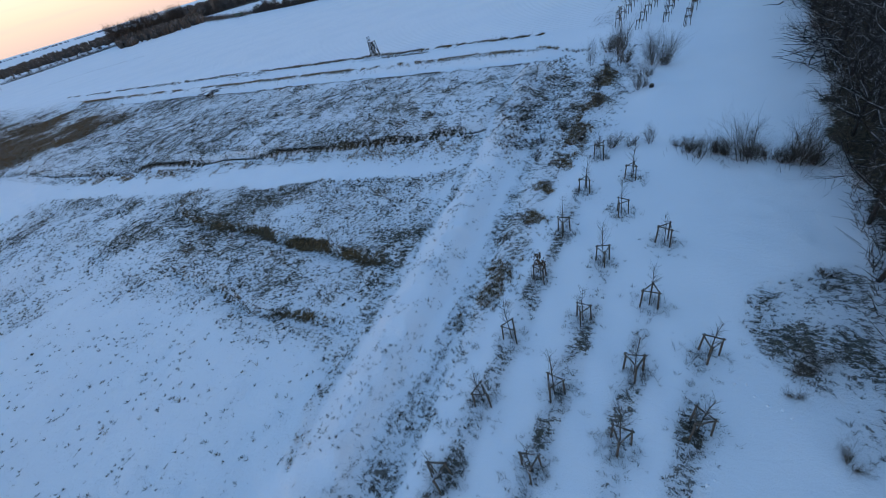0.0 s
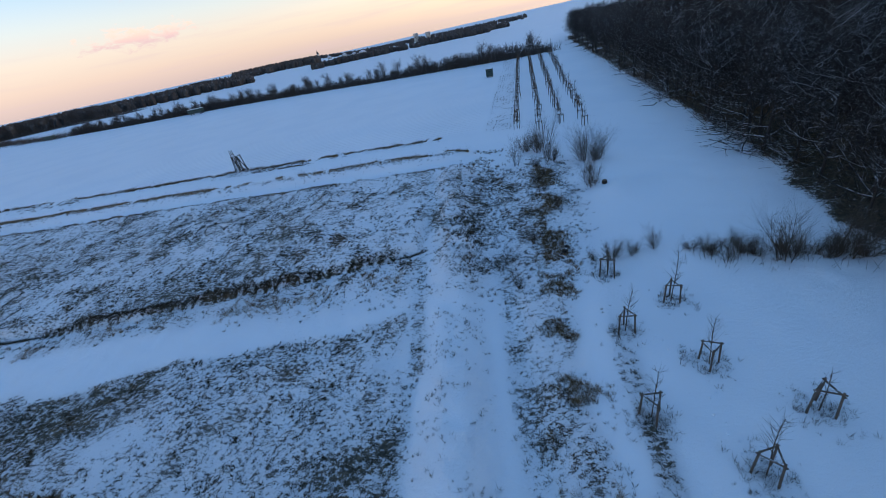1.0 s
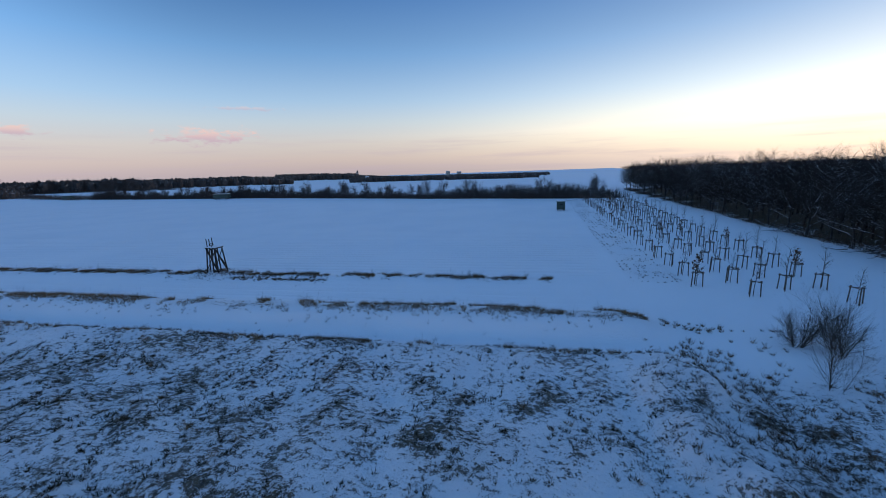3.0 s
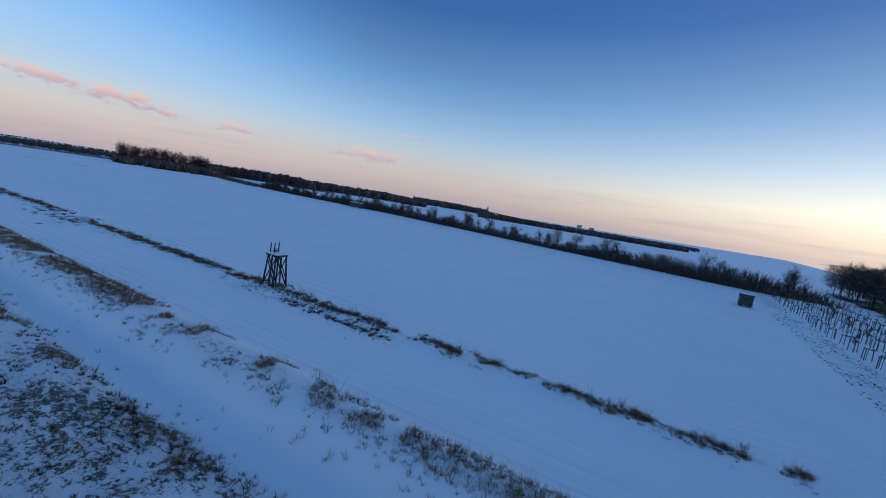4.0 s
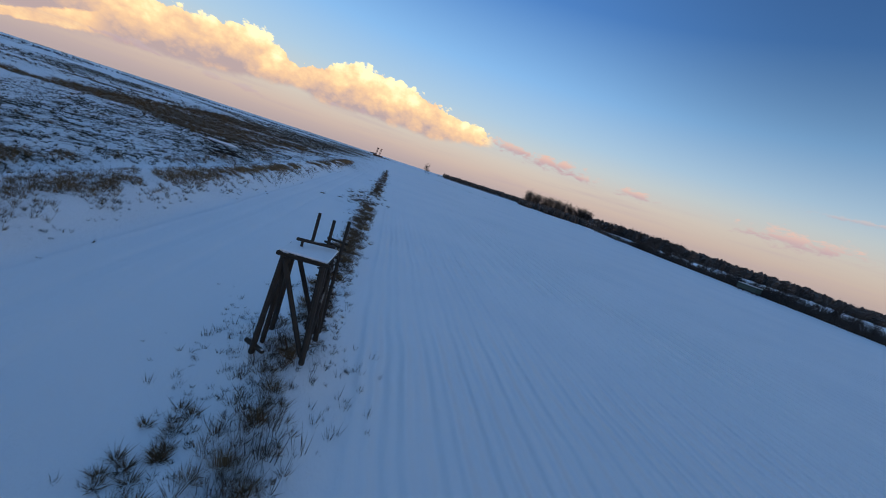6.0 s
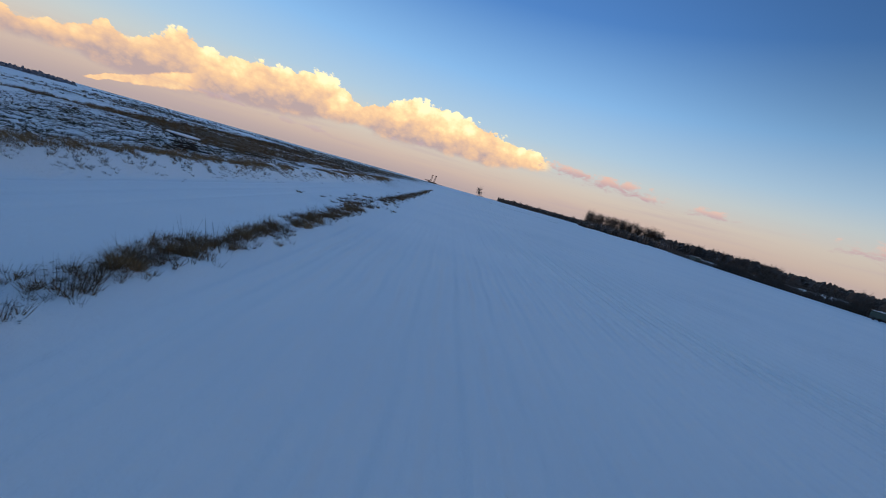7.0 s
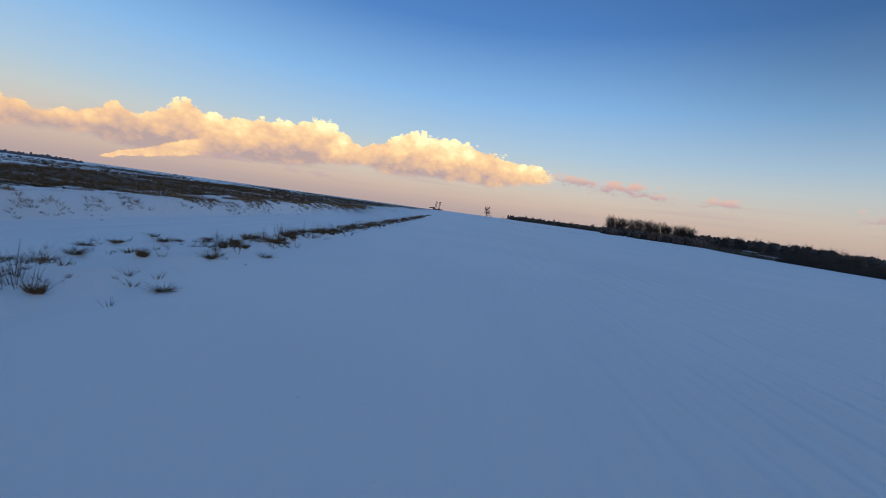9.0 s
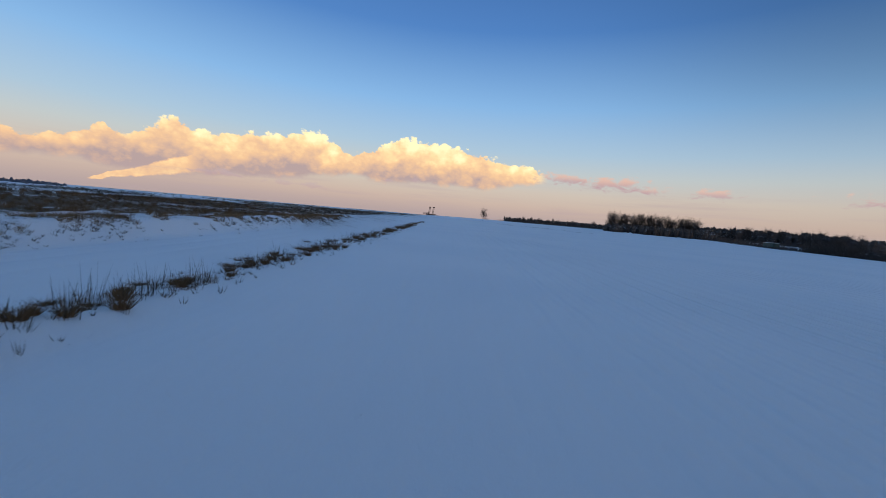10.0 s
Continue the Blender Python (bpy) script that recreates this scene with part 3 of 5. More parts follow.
p = scatter(-82, 30, 0, 130, 11.0, meadow_rule)
tufts("meadow_grass", p, 0.11 + 0.16 * rng.random(len(p)), 15, M_MEADOW, "withered olive-brown meadow grass poking through snow", 0.9, 0.017)
p = scatter(-82, 30, 0, 130, 0.7, lambda x, y: meadow_rule(x, y) * smooth(wave(x, y, 5.0), 0.5, 0.7))
tufts("dry_meadow_grass", p, 0.25 + 0.25 * rng.random(len(p)), 24, M_TAN, "dry tan grass tufts on the rough snowy ground", 0.7, 0.009)
p = scatter(-50, 25, -12, 35, 0.6, lambda x, y: (coords(x, y)[1] < ridge_v(coords(x, y)[3]) - 3) * (coords(x, y)[3] < 13) * smooth(wave(x, y, 2.0), 0.45, 0.75))
tufts("snowfield_tufts", p, 0.10 + 0.14 * rng.random(len(p)), 26, M_HERB, "small dark grass tufts scattered on smooth snow", 1.0, 0.012)
p = scatter(-34, 48, -8, 75, 7.0, orchard_rule)
tufts("withered_weeds", p, 0.10 + 0.2 * rng.random(len(p)), 16, M_HERB, "dark withered weeds between the young trees", 0.9, 0.011)
p = scatter(-34, 30, -8, 62, 5.0, lambda x, y: (np.abs(coords(x, y)[1] - ridge_v(coords(x, y)[3])) < 2.3) * smooth(wave(x, y, 1.8), 0.5, 0.75))
tufts("ridge_weeds", p, 0.10 + 0.16 * rng.random(len(p)), 12, M_HERB, "small dark weeds on the snowy earth ridge", 0.9, 0.01)


def along_road(s0, s1, n_mid, spread, per_metre, clumping=0.5):
    count = int((s1 - s0) * per_metre)
    s = rng.uniform(s0, s1, count)
    n = n_mid + rng.normal(0, spread, count)
    n = n + bend(s, n)
    x, y = sn(s, n)
    keep = wave(x, y, 1.1) * 0.6 + wave(x + 30, y, 4.5) * 0.4 > clumping
    return np.stack([x[keep], y[keep]], 1)


p = np.concatenate([along_road(20, 98, 85.1, 0.42, 34, 0.36), along_road(98, 114, 84.6, 1.0, 6, 0.45), along_road(112, 205, 85.0, 0.55, 6, 0.47)])
tufts("verge_grass", p, 0.14 + 0.3 * rng.random(len(p)), 22, M_TUSSOCK, "dry brown grass tufts along the verge between road and field", 0.9, 0.007, 0.2)
p = along_road(20, 98, 85.0, 0.40, 2.4, 0.40)
tufts("verge_tussocks", p, 0.30 + 0.26 * rng.random(len(p)), 90, M_TAN, "rounded tan grass tussocks along the verge", 0.9, 0.007, 0.3)
p = np.concatenate([along_road(112, 150, 85.0, 0.55, 1.5, 0.42), along_road(150, 230, 85.1, 0.4, 1.8, 0.44), along_road(100, 112, 85.0, 0.8, 1.3, 0.42)])
tufts("verge_tussocks", p, 0.28 + 0.26 * rng.random(len(p)), 150, M_TUSSOCK, "rounded dark brown grass tussocks along the verge", 0.75, 0.011, 0.4)
p = np.concatenate([along_road(96, 112, 83.5, 1.5, 2.4, 0.35), along_road(112, 150, 84.2, 0.6, 0.9, 0.4), along_road(28, 96, 84.8, 0.5, 0.5, 0.5)])
tufts("snowed_tussocks", p, 0.17 + 0.17 * rng.random(len(p)), 170, M_TUSSOCK, "low dark brown tussocks half buried in snow", 2.1, 0.010, 0.75)
p = np.concatenate([along_road(20, 98, 84.9, 0.55, 14, 0.48), along_road(98, 112, 84.2, 1.4, 7, 0.42), along_road(112, 205, 85.0, 0.8, 9, 0.46)])
tufts("verge_weeds", p, 0.12 + 0.24 * rng.random(len(p)), 12, M_HERB, "dark withered weeds along the snowy road verge", 0.6, 0.006)
p = np.concatenate([along_road(45, 57, 83.4, 0.28, 8, 0.30), along_road(40, 52, 85.4, 0.5, 1.2, 0.35)])
tufts("road_side_tussocks", p, 0.16 + 0.16 * rng.random(len(p)), 90, M_TUSSOCK, "dark brown tussocks along the edge of the snowy road", 1.1, 0.009, 0.45)
p = along_road(44, 66, 84.0, 1.1, 26, 0.40)
tufts("low_verge_herbs", p, 0.08 + 0.16 * rng.random(len(p)), 14, M_HERB, "low dark herbs standing in the snow of the wide verge", 0.8, 0.006)
p = along_road(20, 205, 85.2, 0.5, 3.2, 0.45)
tufts("verge_stalks", p, 0.5 + 0.5 * rng.random(len(p)), 8, M_HERB, "tall thin withered stalks along the verge", 0.3, 0.008)
p = along_road(15, 190, 73.0, 0.7, 44, 0.47)
tufts("bank_grass", p, 0.16 + 0.32 * rng.random(len(p)), 18, M_TAN, "dry grass along the crest of the snowy bank", 0.8, 0.007, 0.15)
p = along_road(15, 190, 72.5, 1.1, 26, 0.46)
tufts("bank_weeds", p, 0.12 + 0.22 * rng.random(len(p)), 12, M_HERB, "dark withered weeds along the crest of the bank", 0.7, 0.007)
p = along_road(15, 190, 73.1, 0.6, 1.8, 0.45)
tufts("bank_stalks", p, 0.6 + 0.6 * rng.random(len(p)), 8, M_HERB, "tall thin withered stalks on the bank", 0.3, 0.005)
p = along_road(15, 190, 74.4, 0.6, 14, 0.53)
tufts("bank_side_weeds", p, 0.08 + 0.14 * rng.random(len(p)), 14, M_HERB, "small dark weeds on the side of the snowy bank", 0.9, 0.01)
p = along_road(15, 120, 67.4, 0.6, 10, 0.50)
tufts("hollow_grass", p, 0.16 + 0.24 * rng.random(len(p)), 22, M_TAN, "brown grass at the edge of the rough ground", 0.7, 0.008)
p = along_road(15, 120, 67.2, 0.9, 9, 0.47)
tufts("hollow_weeds", p, 0.14 + 0.2 * rng.random(len(p)), 16, M_HERB, "dark weeds at the edge of the rough ground", 0.8, 0.009)


def far_band(x, y):
    u, v, s, n = coords(x, y)
    c, b = cover_of(x, y)
    return (s > 112) * (n < 67) * np.clip(c - 0.45, 0, 1)


p = scatter(-190, -55, 25, 165, 0.9, far_band)
tufts("brown_rough_grass", p, 0.35 + 0.4 * rng.random(len(p)), 22, M_TUSSOCK, "tall brown dry grass on the rough land beyond the bank", 0.8, 0.022, 0.2)
p = scatter(-420, -120, -60, 260, 0.12, lambda x, y: far_band(x, y) * (coords(x, y)[2] > 150))
tufts("far_rough_growth", p, 0.5 + 0.6 * rng.random(len(p)), 14, M_HERB, "dark scattered growth on far snowy land", 0.9, 0.07, 0.2)


def scarp_places(count, base, slope, s0, s1, wiggle=0.35):
    s = rng.uniform(s0, s1, count)
    n = base + slope * s + rng.normal(0, wiggle, count)
    x, y = sn(s, n)
    n2 = n - 2.2 * (wave(x + 50, y, 7.0) - 0.5) * (base < 30)
    x, y = sn(s, n2)
    return np.stack([x, y], 1)


p = scarp_places(4200, 48.8, -0.15, 19, 110, 0.16)
tufts("scarp_grass", p, 0.14 + 0.16 * rng.random(len(p)), 16, M_HERB, "dark grass hanging over the edge of the little scarp", 0.9, 0.01, 0.2)
p = scarp_places(1500, 46.2, -0.15, 19, 100, 0.9)
tufts("slope_grass", p[wave(p[:, 0], p[:, 1], 2.0) > 0.5], 0.3 + 0.2 * rng.random(int((wave(p[:, 0], p[:, 1], 2.0) > 0.5).sum())), 22, M_TAN, "tan grass below the little scarp", 0.7, 0.008)
p = np.concatenate([scarp_places(420, 20.2, 0.085, 21, 58, 0.3), scarp_places(150, 11.3, 0.105, 22, 46, 0.3)])
tufts("broken_edge_grass", p, 0.2 + 0.25 * rng.random(len(p)), 20, M_TAN, "brown grass along broken earth edges", 0.9, 0.011, 0.2)


def strip_places(count, v_mid, spread, u0, u1, clumping):
    u = rng.uniform(u0, u1, count)
    v = v_mid + rng.normal(0, spread, count)
    x, y = uv(u, v)
    keep = wave(x, y, 1.5) * 0.6 + wave(x + 20, y, 5.0) * 0.4 > clumping
    return np.stack([x[keep], y[keep]], 1)


p = strip_places(2600, -11.6, 0.75, 14, 62, 0.51)
tufts("strip_grass", p, 0.18 + 0.28 * rng.random(len(p)), 28, M_TAN, "brown dry grass strip beside the orchard", 0.8, 0.009, 0.15)
p = strip_places(1900, -11.8, 1.3, 0, 70, 0.48)
tufts("strip_weeds", p, 0.14 + 0.22 * rng.random(len(p)), 16, M_HERB, "dark withered weeds along the grass strip", 0.8, 0.01)
p = strip_places(900, -18.8, 1.6, 34, 70, 0.5)
tufts("ridge_grass", p, 0.18 + 0.26 * rng.random(len(p)), 26, M_TUSSOCK, "brown grass on the snowy earth ridge", 0.7, 0.009)
p = strip_places(330, -17.8, 1.9, 39, 50, 0.42)
tufts("ridge_brush", p, 0.2 + 0.3 * rng.random(len(p)), 20, M_HERB, "dark brush across the earth ridge", 0.8, 0.01)


# ---- woody plants ----
def stick(verts, faces, a, b, ra, rb, sides=3):
    """A tapered stick from a to b."""
    d = (b - a)
    d = d / (np.linalg.norm(d) + 1e-9)
    p = np.cross(d, (0.31, 0.95, 0.05) if abs(d[2]) > 0.5 else (0, 0, 1.0))
    p = p / (np.linalg.norm(p) + 1e-9)
    q = np.cross(d, p)
    base = len(verts)
    for c, r in ((a, ra), (b, rb)):
        for k in range(sides):
            t = 2 * math.pi * k / sides
            verts.append(c + (p * math.cos(t) + q * math.sin(t)) * r)
    for k in range(sides):
        j = (k + 1) % sides
        faces.append((base + k, base + j, base + sides + j, base + sides + k))


def sticks(a, b, ra, rb):
    """Many tapered three-sided sticks at once: their corners and faces."""
    a, b = np.asarray(a, float), np.asarray(b, float)
    d = b - a
    d /= np.linalg.norm(d, axis=1, keepdims=True) + 1e-9
    p = np.cross(d, np.where(np.abs(d[:, 2:]) > 0.5, (0.31, 0.95, 0.05), (0, 0, 1.0)))
    p /= np.linalg.norm(p, axis=1, keepdims=True) + 1e-9
    q = np.cross(d, p)
    ra, rb = np.broadcast_to(ra, len(a))[:, None], np.broadcast_to(rb, len(a))[:, None]
    corners = []
    for c, r in ((a, ra), (b, rb)):
        for t in (0.0, 2.094, 4.189):
            corners.append(c + (p * math.cos(t) + q * math.sin(t)) * r)
    verts = np.stack(corners, 1).reshape(-1, 3)
    i = np.arange(len(a)) * 6
    faces = np.concatenate([np.stack([i + k, i + (k + 1) % 3, i + 3 + (k + 1) % 3, i + 3 + k], 1) for k in range(3)])
    return verts, faces


def grow(gen, wood, twigs, a, d, length, radius, level, top, spec):
    """A branch of bent pieces that throws side branches."""
    pieces = spec["pieces"][level]
    bend, rise = spec["bend"][level], spec["rise"][level]
    p, r = a.copy(), radius
    for i in range(pieces):
        d = d + gen.normal(0, bend, 3) + np.array((0, 0, rise))
        d = d / np.linalg.norm(d)
        nxt = p + d * length / pieces
        r2 = radius * (1 - (i + 1) / pieces * (0.75 if level else 0.62))
        stick(*(wood if level < spec["wood"] else twigs), p, nxt, r, r2, spec["sides"][level])
        if level < top and (i + 1) / pieces > spec["bare"][level]:
            for _ in range(spec["kids"][level]):
                side = gen.normal(0, 1, 3)
                side = side - d * (side @ d)
                side = side / (np.linalg.norm(side) + 1e-9)
                fork = gen.uniform(*spec["fork"][level])
                kid = d * math.cos(fork) + side * math.sin(fork)
                at = p + (nxt - p) * gen.random()
                grow(gen, wood, twigs, at, kid, length * gen.uniform(*spec["short"][level]) * (1.15 - 0.5 * (i / pieces)), r2 * 0.62, level + 1, top, spec)
        p, r = nxt, r2


def empty_thing(name, x, y, z, turn=0.0, size=1.0):
    ob = new(name)
    ob.matrix_basis = Matrix.Translation((x, y, z)) @ Matrix.Rotation(turn, 4, "Z") @ Matrix.Scale(size, 4)
    return ob


FOREST = dict(pieces=(7, 5, 4, 3), bend=(0.05, 0.16, 0.24, 0.3), rise=(0.03, 0.07, 0.05, 0.02), bare=(0.2, 0.25, 0.2, 0), kids=(4, 2, 3, 0),
              fork=((0.6, 1.15), (0.5, 0.9), (0.4, 0.9), (0, 0)), short=((0.34, 0.5), (0.4, 0.6), (0.4, 0.65), (0, 0)), sides=(6, 4, 3, 3), wood=2)


def forest_tree(seed, tall, top=3):
    gen = np.random.default_rng(seed)
    wood, twigs = ([], []), ([], [])
    grow(gen, wood, twigs, np.array((0, 0, -0.3)), np.array((0.0, 0.0, 1.0)), tall * 0.94, tall * 0.0125, 0, top, FOREST)
    tree = empty_thing("forest_tree", 0, 0, 0)
    mesh_object("trunk", *wood, M_BARK, tree)
    mesh_object("crown", *twigs, M_CROWN, tree)
    return tagged(tree, "tall bare dark forest tree with snow on its branches", "tree", "forest edge trees")


def plant_forest():
    kinds = [forest_tree(100 + i, 10.6 + 0.5 * (i % 3), 3) for i in range(5)]
    gen = np.random.default_rng(11)
    spots = []
    for depth, (v, gap, u1) in enumerate(((11.2, 4.0, 250), (14.9, 4.6, 250), (19.4, 5.2, 250), (24.9, 6.4, 240), (32.4, 8.5, 230))):
        u = 22.0 + depth
        while u < u1:
            spots.append((u + gen.uniform(-1.2, 1.2), v + gen.uniform(-1.3, 1.3)))
            u += gap * (0.85 if u < 110 else 1.4)
    for i, (u, v) in enumerate(spots):
        x, y = uv(u, v)
        m = Matrix.Translation((x, y, float(height(x, y)))) @ Matrix.Rotation(gen.uniform(0, 6.28), 4, "Z") @ Matrix.Scale(gen.uniform(0.9, 1.08), 4)
        if i < len(kinds):
            kinds[i].matrix_basis = m
        else:
            copy_scaled(kinds[int(gen.integers(len(kinds)))], m)


def copy_scaled(ob, m):
    """copy_thing keeps the first one's scale, so the wanted scale is set after it."""
    c = copy_thing(ob, m)
    c.matrix_basis = m
    return c


plant_forest()


def forest_depth():
    """Stems and brush deeper inside the wood, which close the view through it."""
    g = np.random.default_rng(5)
    c = 1700
    x, y = uv(g.uniform(10, 265, c), g.uniform(18.4, 72, c))
    z = height(x, y)
    r = g.uniform(0.08, 0.2, c)
    foot = np.stack([x, y, z - 0.2], 1)
    top = foot + np.stack([g.normal(0, 0.5, c), g.normal(0, 0.5, c), g.uniform(8.0, 11.0, c)], 1)
    tagged(mesh_object("forest_depth", *sticks(foot, top, r, r * 0.4), M_DEEP_SHADE), "dark bare stems deep in the wood", "forest", kind="stuff")
    c = 95000
    u, v = g.uniform(10, 265, c), 12.0 + 55 * g.random(c) ** 1.5
    x, y = uv(u, v)
    a = np.stack([x, y, height(x, y) + (2.6 + 8.0 * g.random(c) ** 0.7) * (0.80 + 0.30 * wave(x, y, 7.0))], 1)
    b = a + g.normal(0, 1, (c, 3)) * (1.0, 1.0, 0.6)
    tagged(mesh_object("forest_twigs", *sticks(a, b, 0.034, 0.009), M_DEEP_SHADE), "dense dark bare branches of the wood", "forest", kind="stuff")
    c = 11000
    x, y = uv(g.uniform(10, 245, c), EDGE_V + 0.8 + np.abs(g.normal(0, 1.8, c)))
    a = np.stack([x, y, height(x, y) - 0.05], 1)
    b = a + (g.normal(0, 1, (c, 3)) * (0.5, 0.5, 0.3) + (0, 0, 0.45)) * g.uniform(0.5, 1.6, (c, 1))
    tagged(mesh_object("forest_brushwood", *sticks(a, b, 0.022, 0.008), M_TWIG), "snow-dusted brushwood along the edge of the wood", "brush", kind="stuff")


forest_depth()


def brush_heap(x, y, turn, size, seed):
    """Felled branches thrown in a heap, with forks, lying every way."""
    g = np.random.default_rng(seed)
    ob = empty_thing("brush_heap", x, y, float(height(x, y)) - 0.05, turn, size)
    for _ in range(34):
        v, f = [], []
        a = np.array((g.normal(0, 1.5), g.normal(0, 0.7), 0.05 + abs(g.normal(0, 0.4))))
        d = np.array((g.normal(0, 1.0), g.normal(0, 0.55), g.normal(0.08, 0.15)))
        d /= np.linalg.norm(d)
        r, step_len = g.uniform(0.03, 0.07), g.uniform(0.35, 0.6)
        for i in range(5):
            d = d + g.normal(0, 0.14, 3)
            d /= np.linalg.norm(d)
            e = a + d * step_len
            e[2] = max(e[2], 0.05)
            stick(v, f, a, e, r, r * 0.8, 5)
            if i > 0:
                fork = d + g.normal(0, 0.5, 3)
                stick(v, f, e, e + fork * step_len * g.uniform(0.6, 1.4), r * 0.5, r * 0.2, 3)
            a, r = e, r * 0.8
        mesh_object("branch", v, f, M_BARK, ob)
    return tagged(ob, "heap of felled snow-dusted branches at the edge of the wood", "brush heap", "brush heaps")


for i, (u, v, size) in enumerate(((86.0, 10.0, 1.5), (63.0, 9.6, 1.3), (69.0, 10.2, 1.0), (96.0, 10.6, 1.2), (112.0, 10.4, 1.3), (56.0, 10.0, 1.1))):
    brush_heap(*uv(u, v), math.atan2(UY, UX) + 0.2 * (i - 2), size, 60 + i)

BUSH = dict(pieces=(5, 4, 3), bend=(0.10, 0.16, 0.2), rise=(0.05, 0.06, 0.05), bare=(0.15, 0.1, 0), kids=(3, 3, 0),
            fork=((0.3, 0.7), (0.3, 0.8), (0, 0)), short=((0.4, 0.65), (0.35, 0.6), (0, 0)), sides=(4, 3, 3), wood=1)


def bush(seed, tall, stems, splay, label, spec=BUSH, thick=0.0075):
    gen = np.random.default_rng(seed)
    wood, twigs = ([], []), ([], [])
    for _ in range(stems):
        a = gen.uniform(0, 6.28)
        d = np.array((math.cos(a) * splay, math.sin(a) * splay, 1.0)) * 1.0
        start = np.array((math.cos(a), math.sin(a), 0)) * gen.uniform(0, 0.12 * tall) + (0, 0, -0.1)
        grow(gen, wood, twigs, start, d / np.linalg.norm(d), tall * gen.uniform(0.6, 1.0), tall * thick * gen.uniform(0.5, 1), 0, 2, spec)
    ob = empty_thing("bush", 0, 0, 0)
    mesh_object("stool", *wood, M_TWIG, ob)
    mesh_object("crown", *twigs, M_TWIG, ob)
    return tagged(ob, label, "bush", "bare bushes")


def set_on(ob, x, y, turn=0.0, size=1.0):
    ob.matrix_basis = Matrix.Translation((x, y, float(height(x, y)) - 0.03)) @ Matrix.Rotation(turn, 4, "Z") @ Matrix.Scale(size, 4)
    return ob


dense = bush(1, 3.0, 14, 0.55, "dense bare rounded bush standing in snow")
thin = bush(2, 4.0, 7, 0.2, "thin bare bush of upright stems in snow")
slim = bush(3, 5.0, 3, 0.12, "slim bare sapling with short side twigs in snow")
low = bush(4, 1.3, 14, 0.7, "low dark spreading bush in snow")
set_on(dense, 32.0, 60.4)
for kind, x, y, turn, size in ((thin, 33.5, 59.0, 0.4, 0.95), (slim, 30.2, 54.6, 0, 1.1), (dense, 31.3, 54.3, 1.2, 0.7), (low, 28.6, 54.6, 0, 1.2),
                               (thin, 33.2, 51.0, 0.9, 1.05), (slim, 32.8, 50.4, 2, 0.9), (dense, 33.9, 49.8, 2.2, 0.7), (thin, 34.2, 50.2, 3.9, 1.0),
                               (thin, 28.0, 45.2, 1.9, 0.85), (low, 28.6, 45.6, 1, 0.9), (low, 30.9, 48.0, 2.2, 1.0), (low, 27.5, 51.4, 4, 1.0),
                               (dense, 19.6, 35.6, 0.5, 0.62), (low, 21.2, 34.8, 2, 1.0), (low, 18.6, 36.4, 3, 0.8), (thin, 22.8, 34.2, 0, 0.5),
                               (low, 12.6, 38.6, 0, 0.9), (low, 14.2, 41.5, 1.3, 1.0), (low, 17.4, 42.0, 2.6, 1.1), (thin, 22.6, 44.2, 0.6, 0.55), (low, 24.2, 48.4, 0.9, 1.0)):
    c = copy_scaled(kind, Matrix.Identity(4))
    set_on(c, x, y, turn, size)
set_on(thin, 32.6, 58.6, 2.0, 0.8)
set_on(slim, 27.4, 57.0, 1.0, 0.7)
set_on(low, 25.4, 50.8, 0.2, 1.1)
# thicket on the snow between orchard and wood
gen = np.random.default_rng(21)
for i in range(18):
    f = i / 17
    x, y = 24.3 + f * 6.2 + gen.normal(0, 0.5), 31.7 - f * 6.6 + gen.normal(0, 0.5)
    kind = (low, dense, low, thin)[i % 4]
    set_on(copy_scaled(kind, Matrix.Identity(4)), x, y, gen.uniform(0, 6), gen.uniform(0.55, 0.85) * (1.5 if kind is low else 0.8))
set_on(copy_scaled(thin, Matrix.Identity(4)), 27.2, 27.6, 1, 1.1)
set_on(copy_scaled(thin, Matrix.Identity(4)), 30.2, 25.3, 2, 1.15)
set_on(copy_scaled(dense, Matrix.Identity(4)), 30.7, 24.6, 2, 0.85)
for i in range(16):
    x, y = 20.0 + gen.normal(0, 2.7), 10.0 + gen.normal(0, 2.8)
    set_on(copy_scaled(low, Matrix.Identity(4)), x, y, gen.uniform(0, 6), gen.uniform(0.6, 1.0))

# ---- young orchard ----
def brush_line(name, x0, y0, x1, y1, count, tall, width, label):
    g = np.random.default_rng(count)
    f = g.random(count)
    x, y = x0 + (x1 - x0) * f + g.normal(0, width, count), y0 + (y1 - y0) * f + g.normal(0, width, count)
    a = np.stack([x, y, height(x, y) - 0.05], 1)
    h = tall * g.uniform(0.3, 1.0, count) * (0.5 + wave(x, y, 2.0))
    b = a + np.stack([g.normal(0, 0.4, count) * h, g.normal(0, 0.4, count) * h, h], 1)
    tagged(mesh_object(name, *sticks(a, b, 0.014, 0.005), M_TWIG), label, "brush", kind="stuff")


brush_line("thicket_undergrowth", 24.3, 31.6, 30.8, 24.8, 320, 0.9, 0.9, "dense bare undergrowth of a thicket in snow")

SAPLING = dict(pieces=(8, 3, 2), bend=(0.025, 0.14, 0.2), rise=(0.03, 0.09, 0.05), bare=(0.4, 0.2, 0), kids=(4, 1, 0),
               fork=((0.6, 1.0), (0.4, 0.8), (0, 0)), short=((0.20, 0.30), (0.35, 0.6), (0, 0)), sides=(5, 3, 3), wood=1)


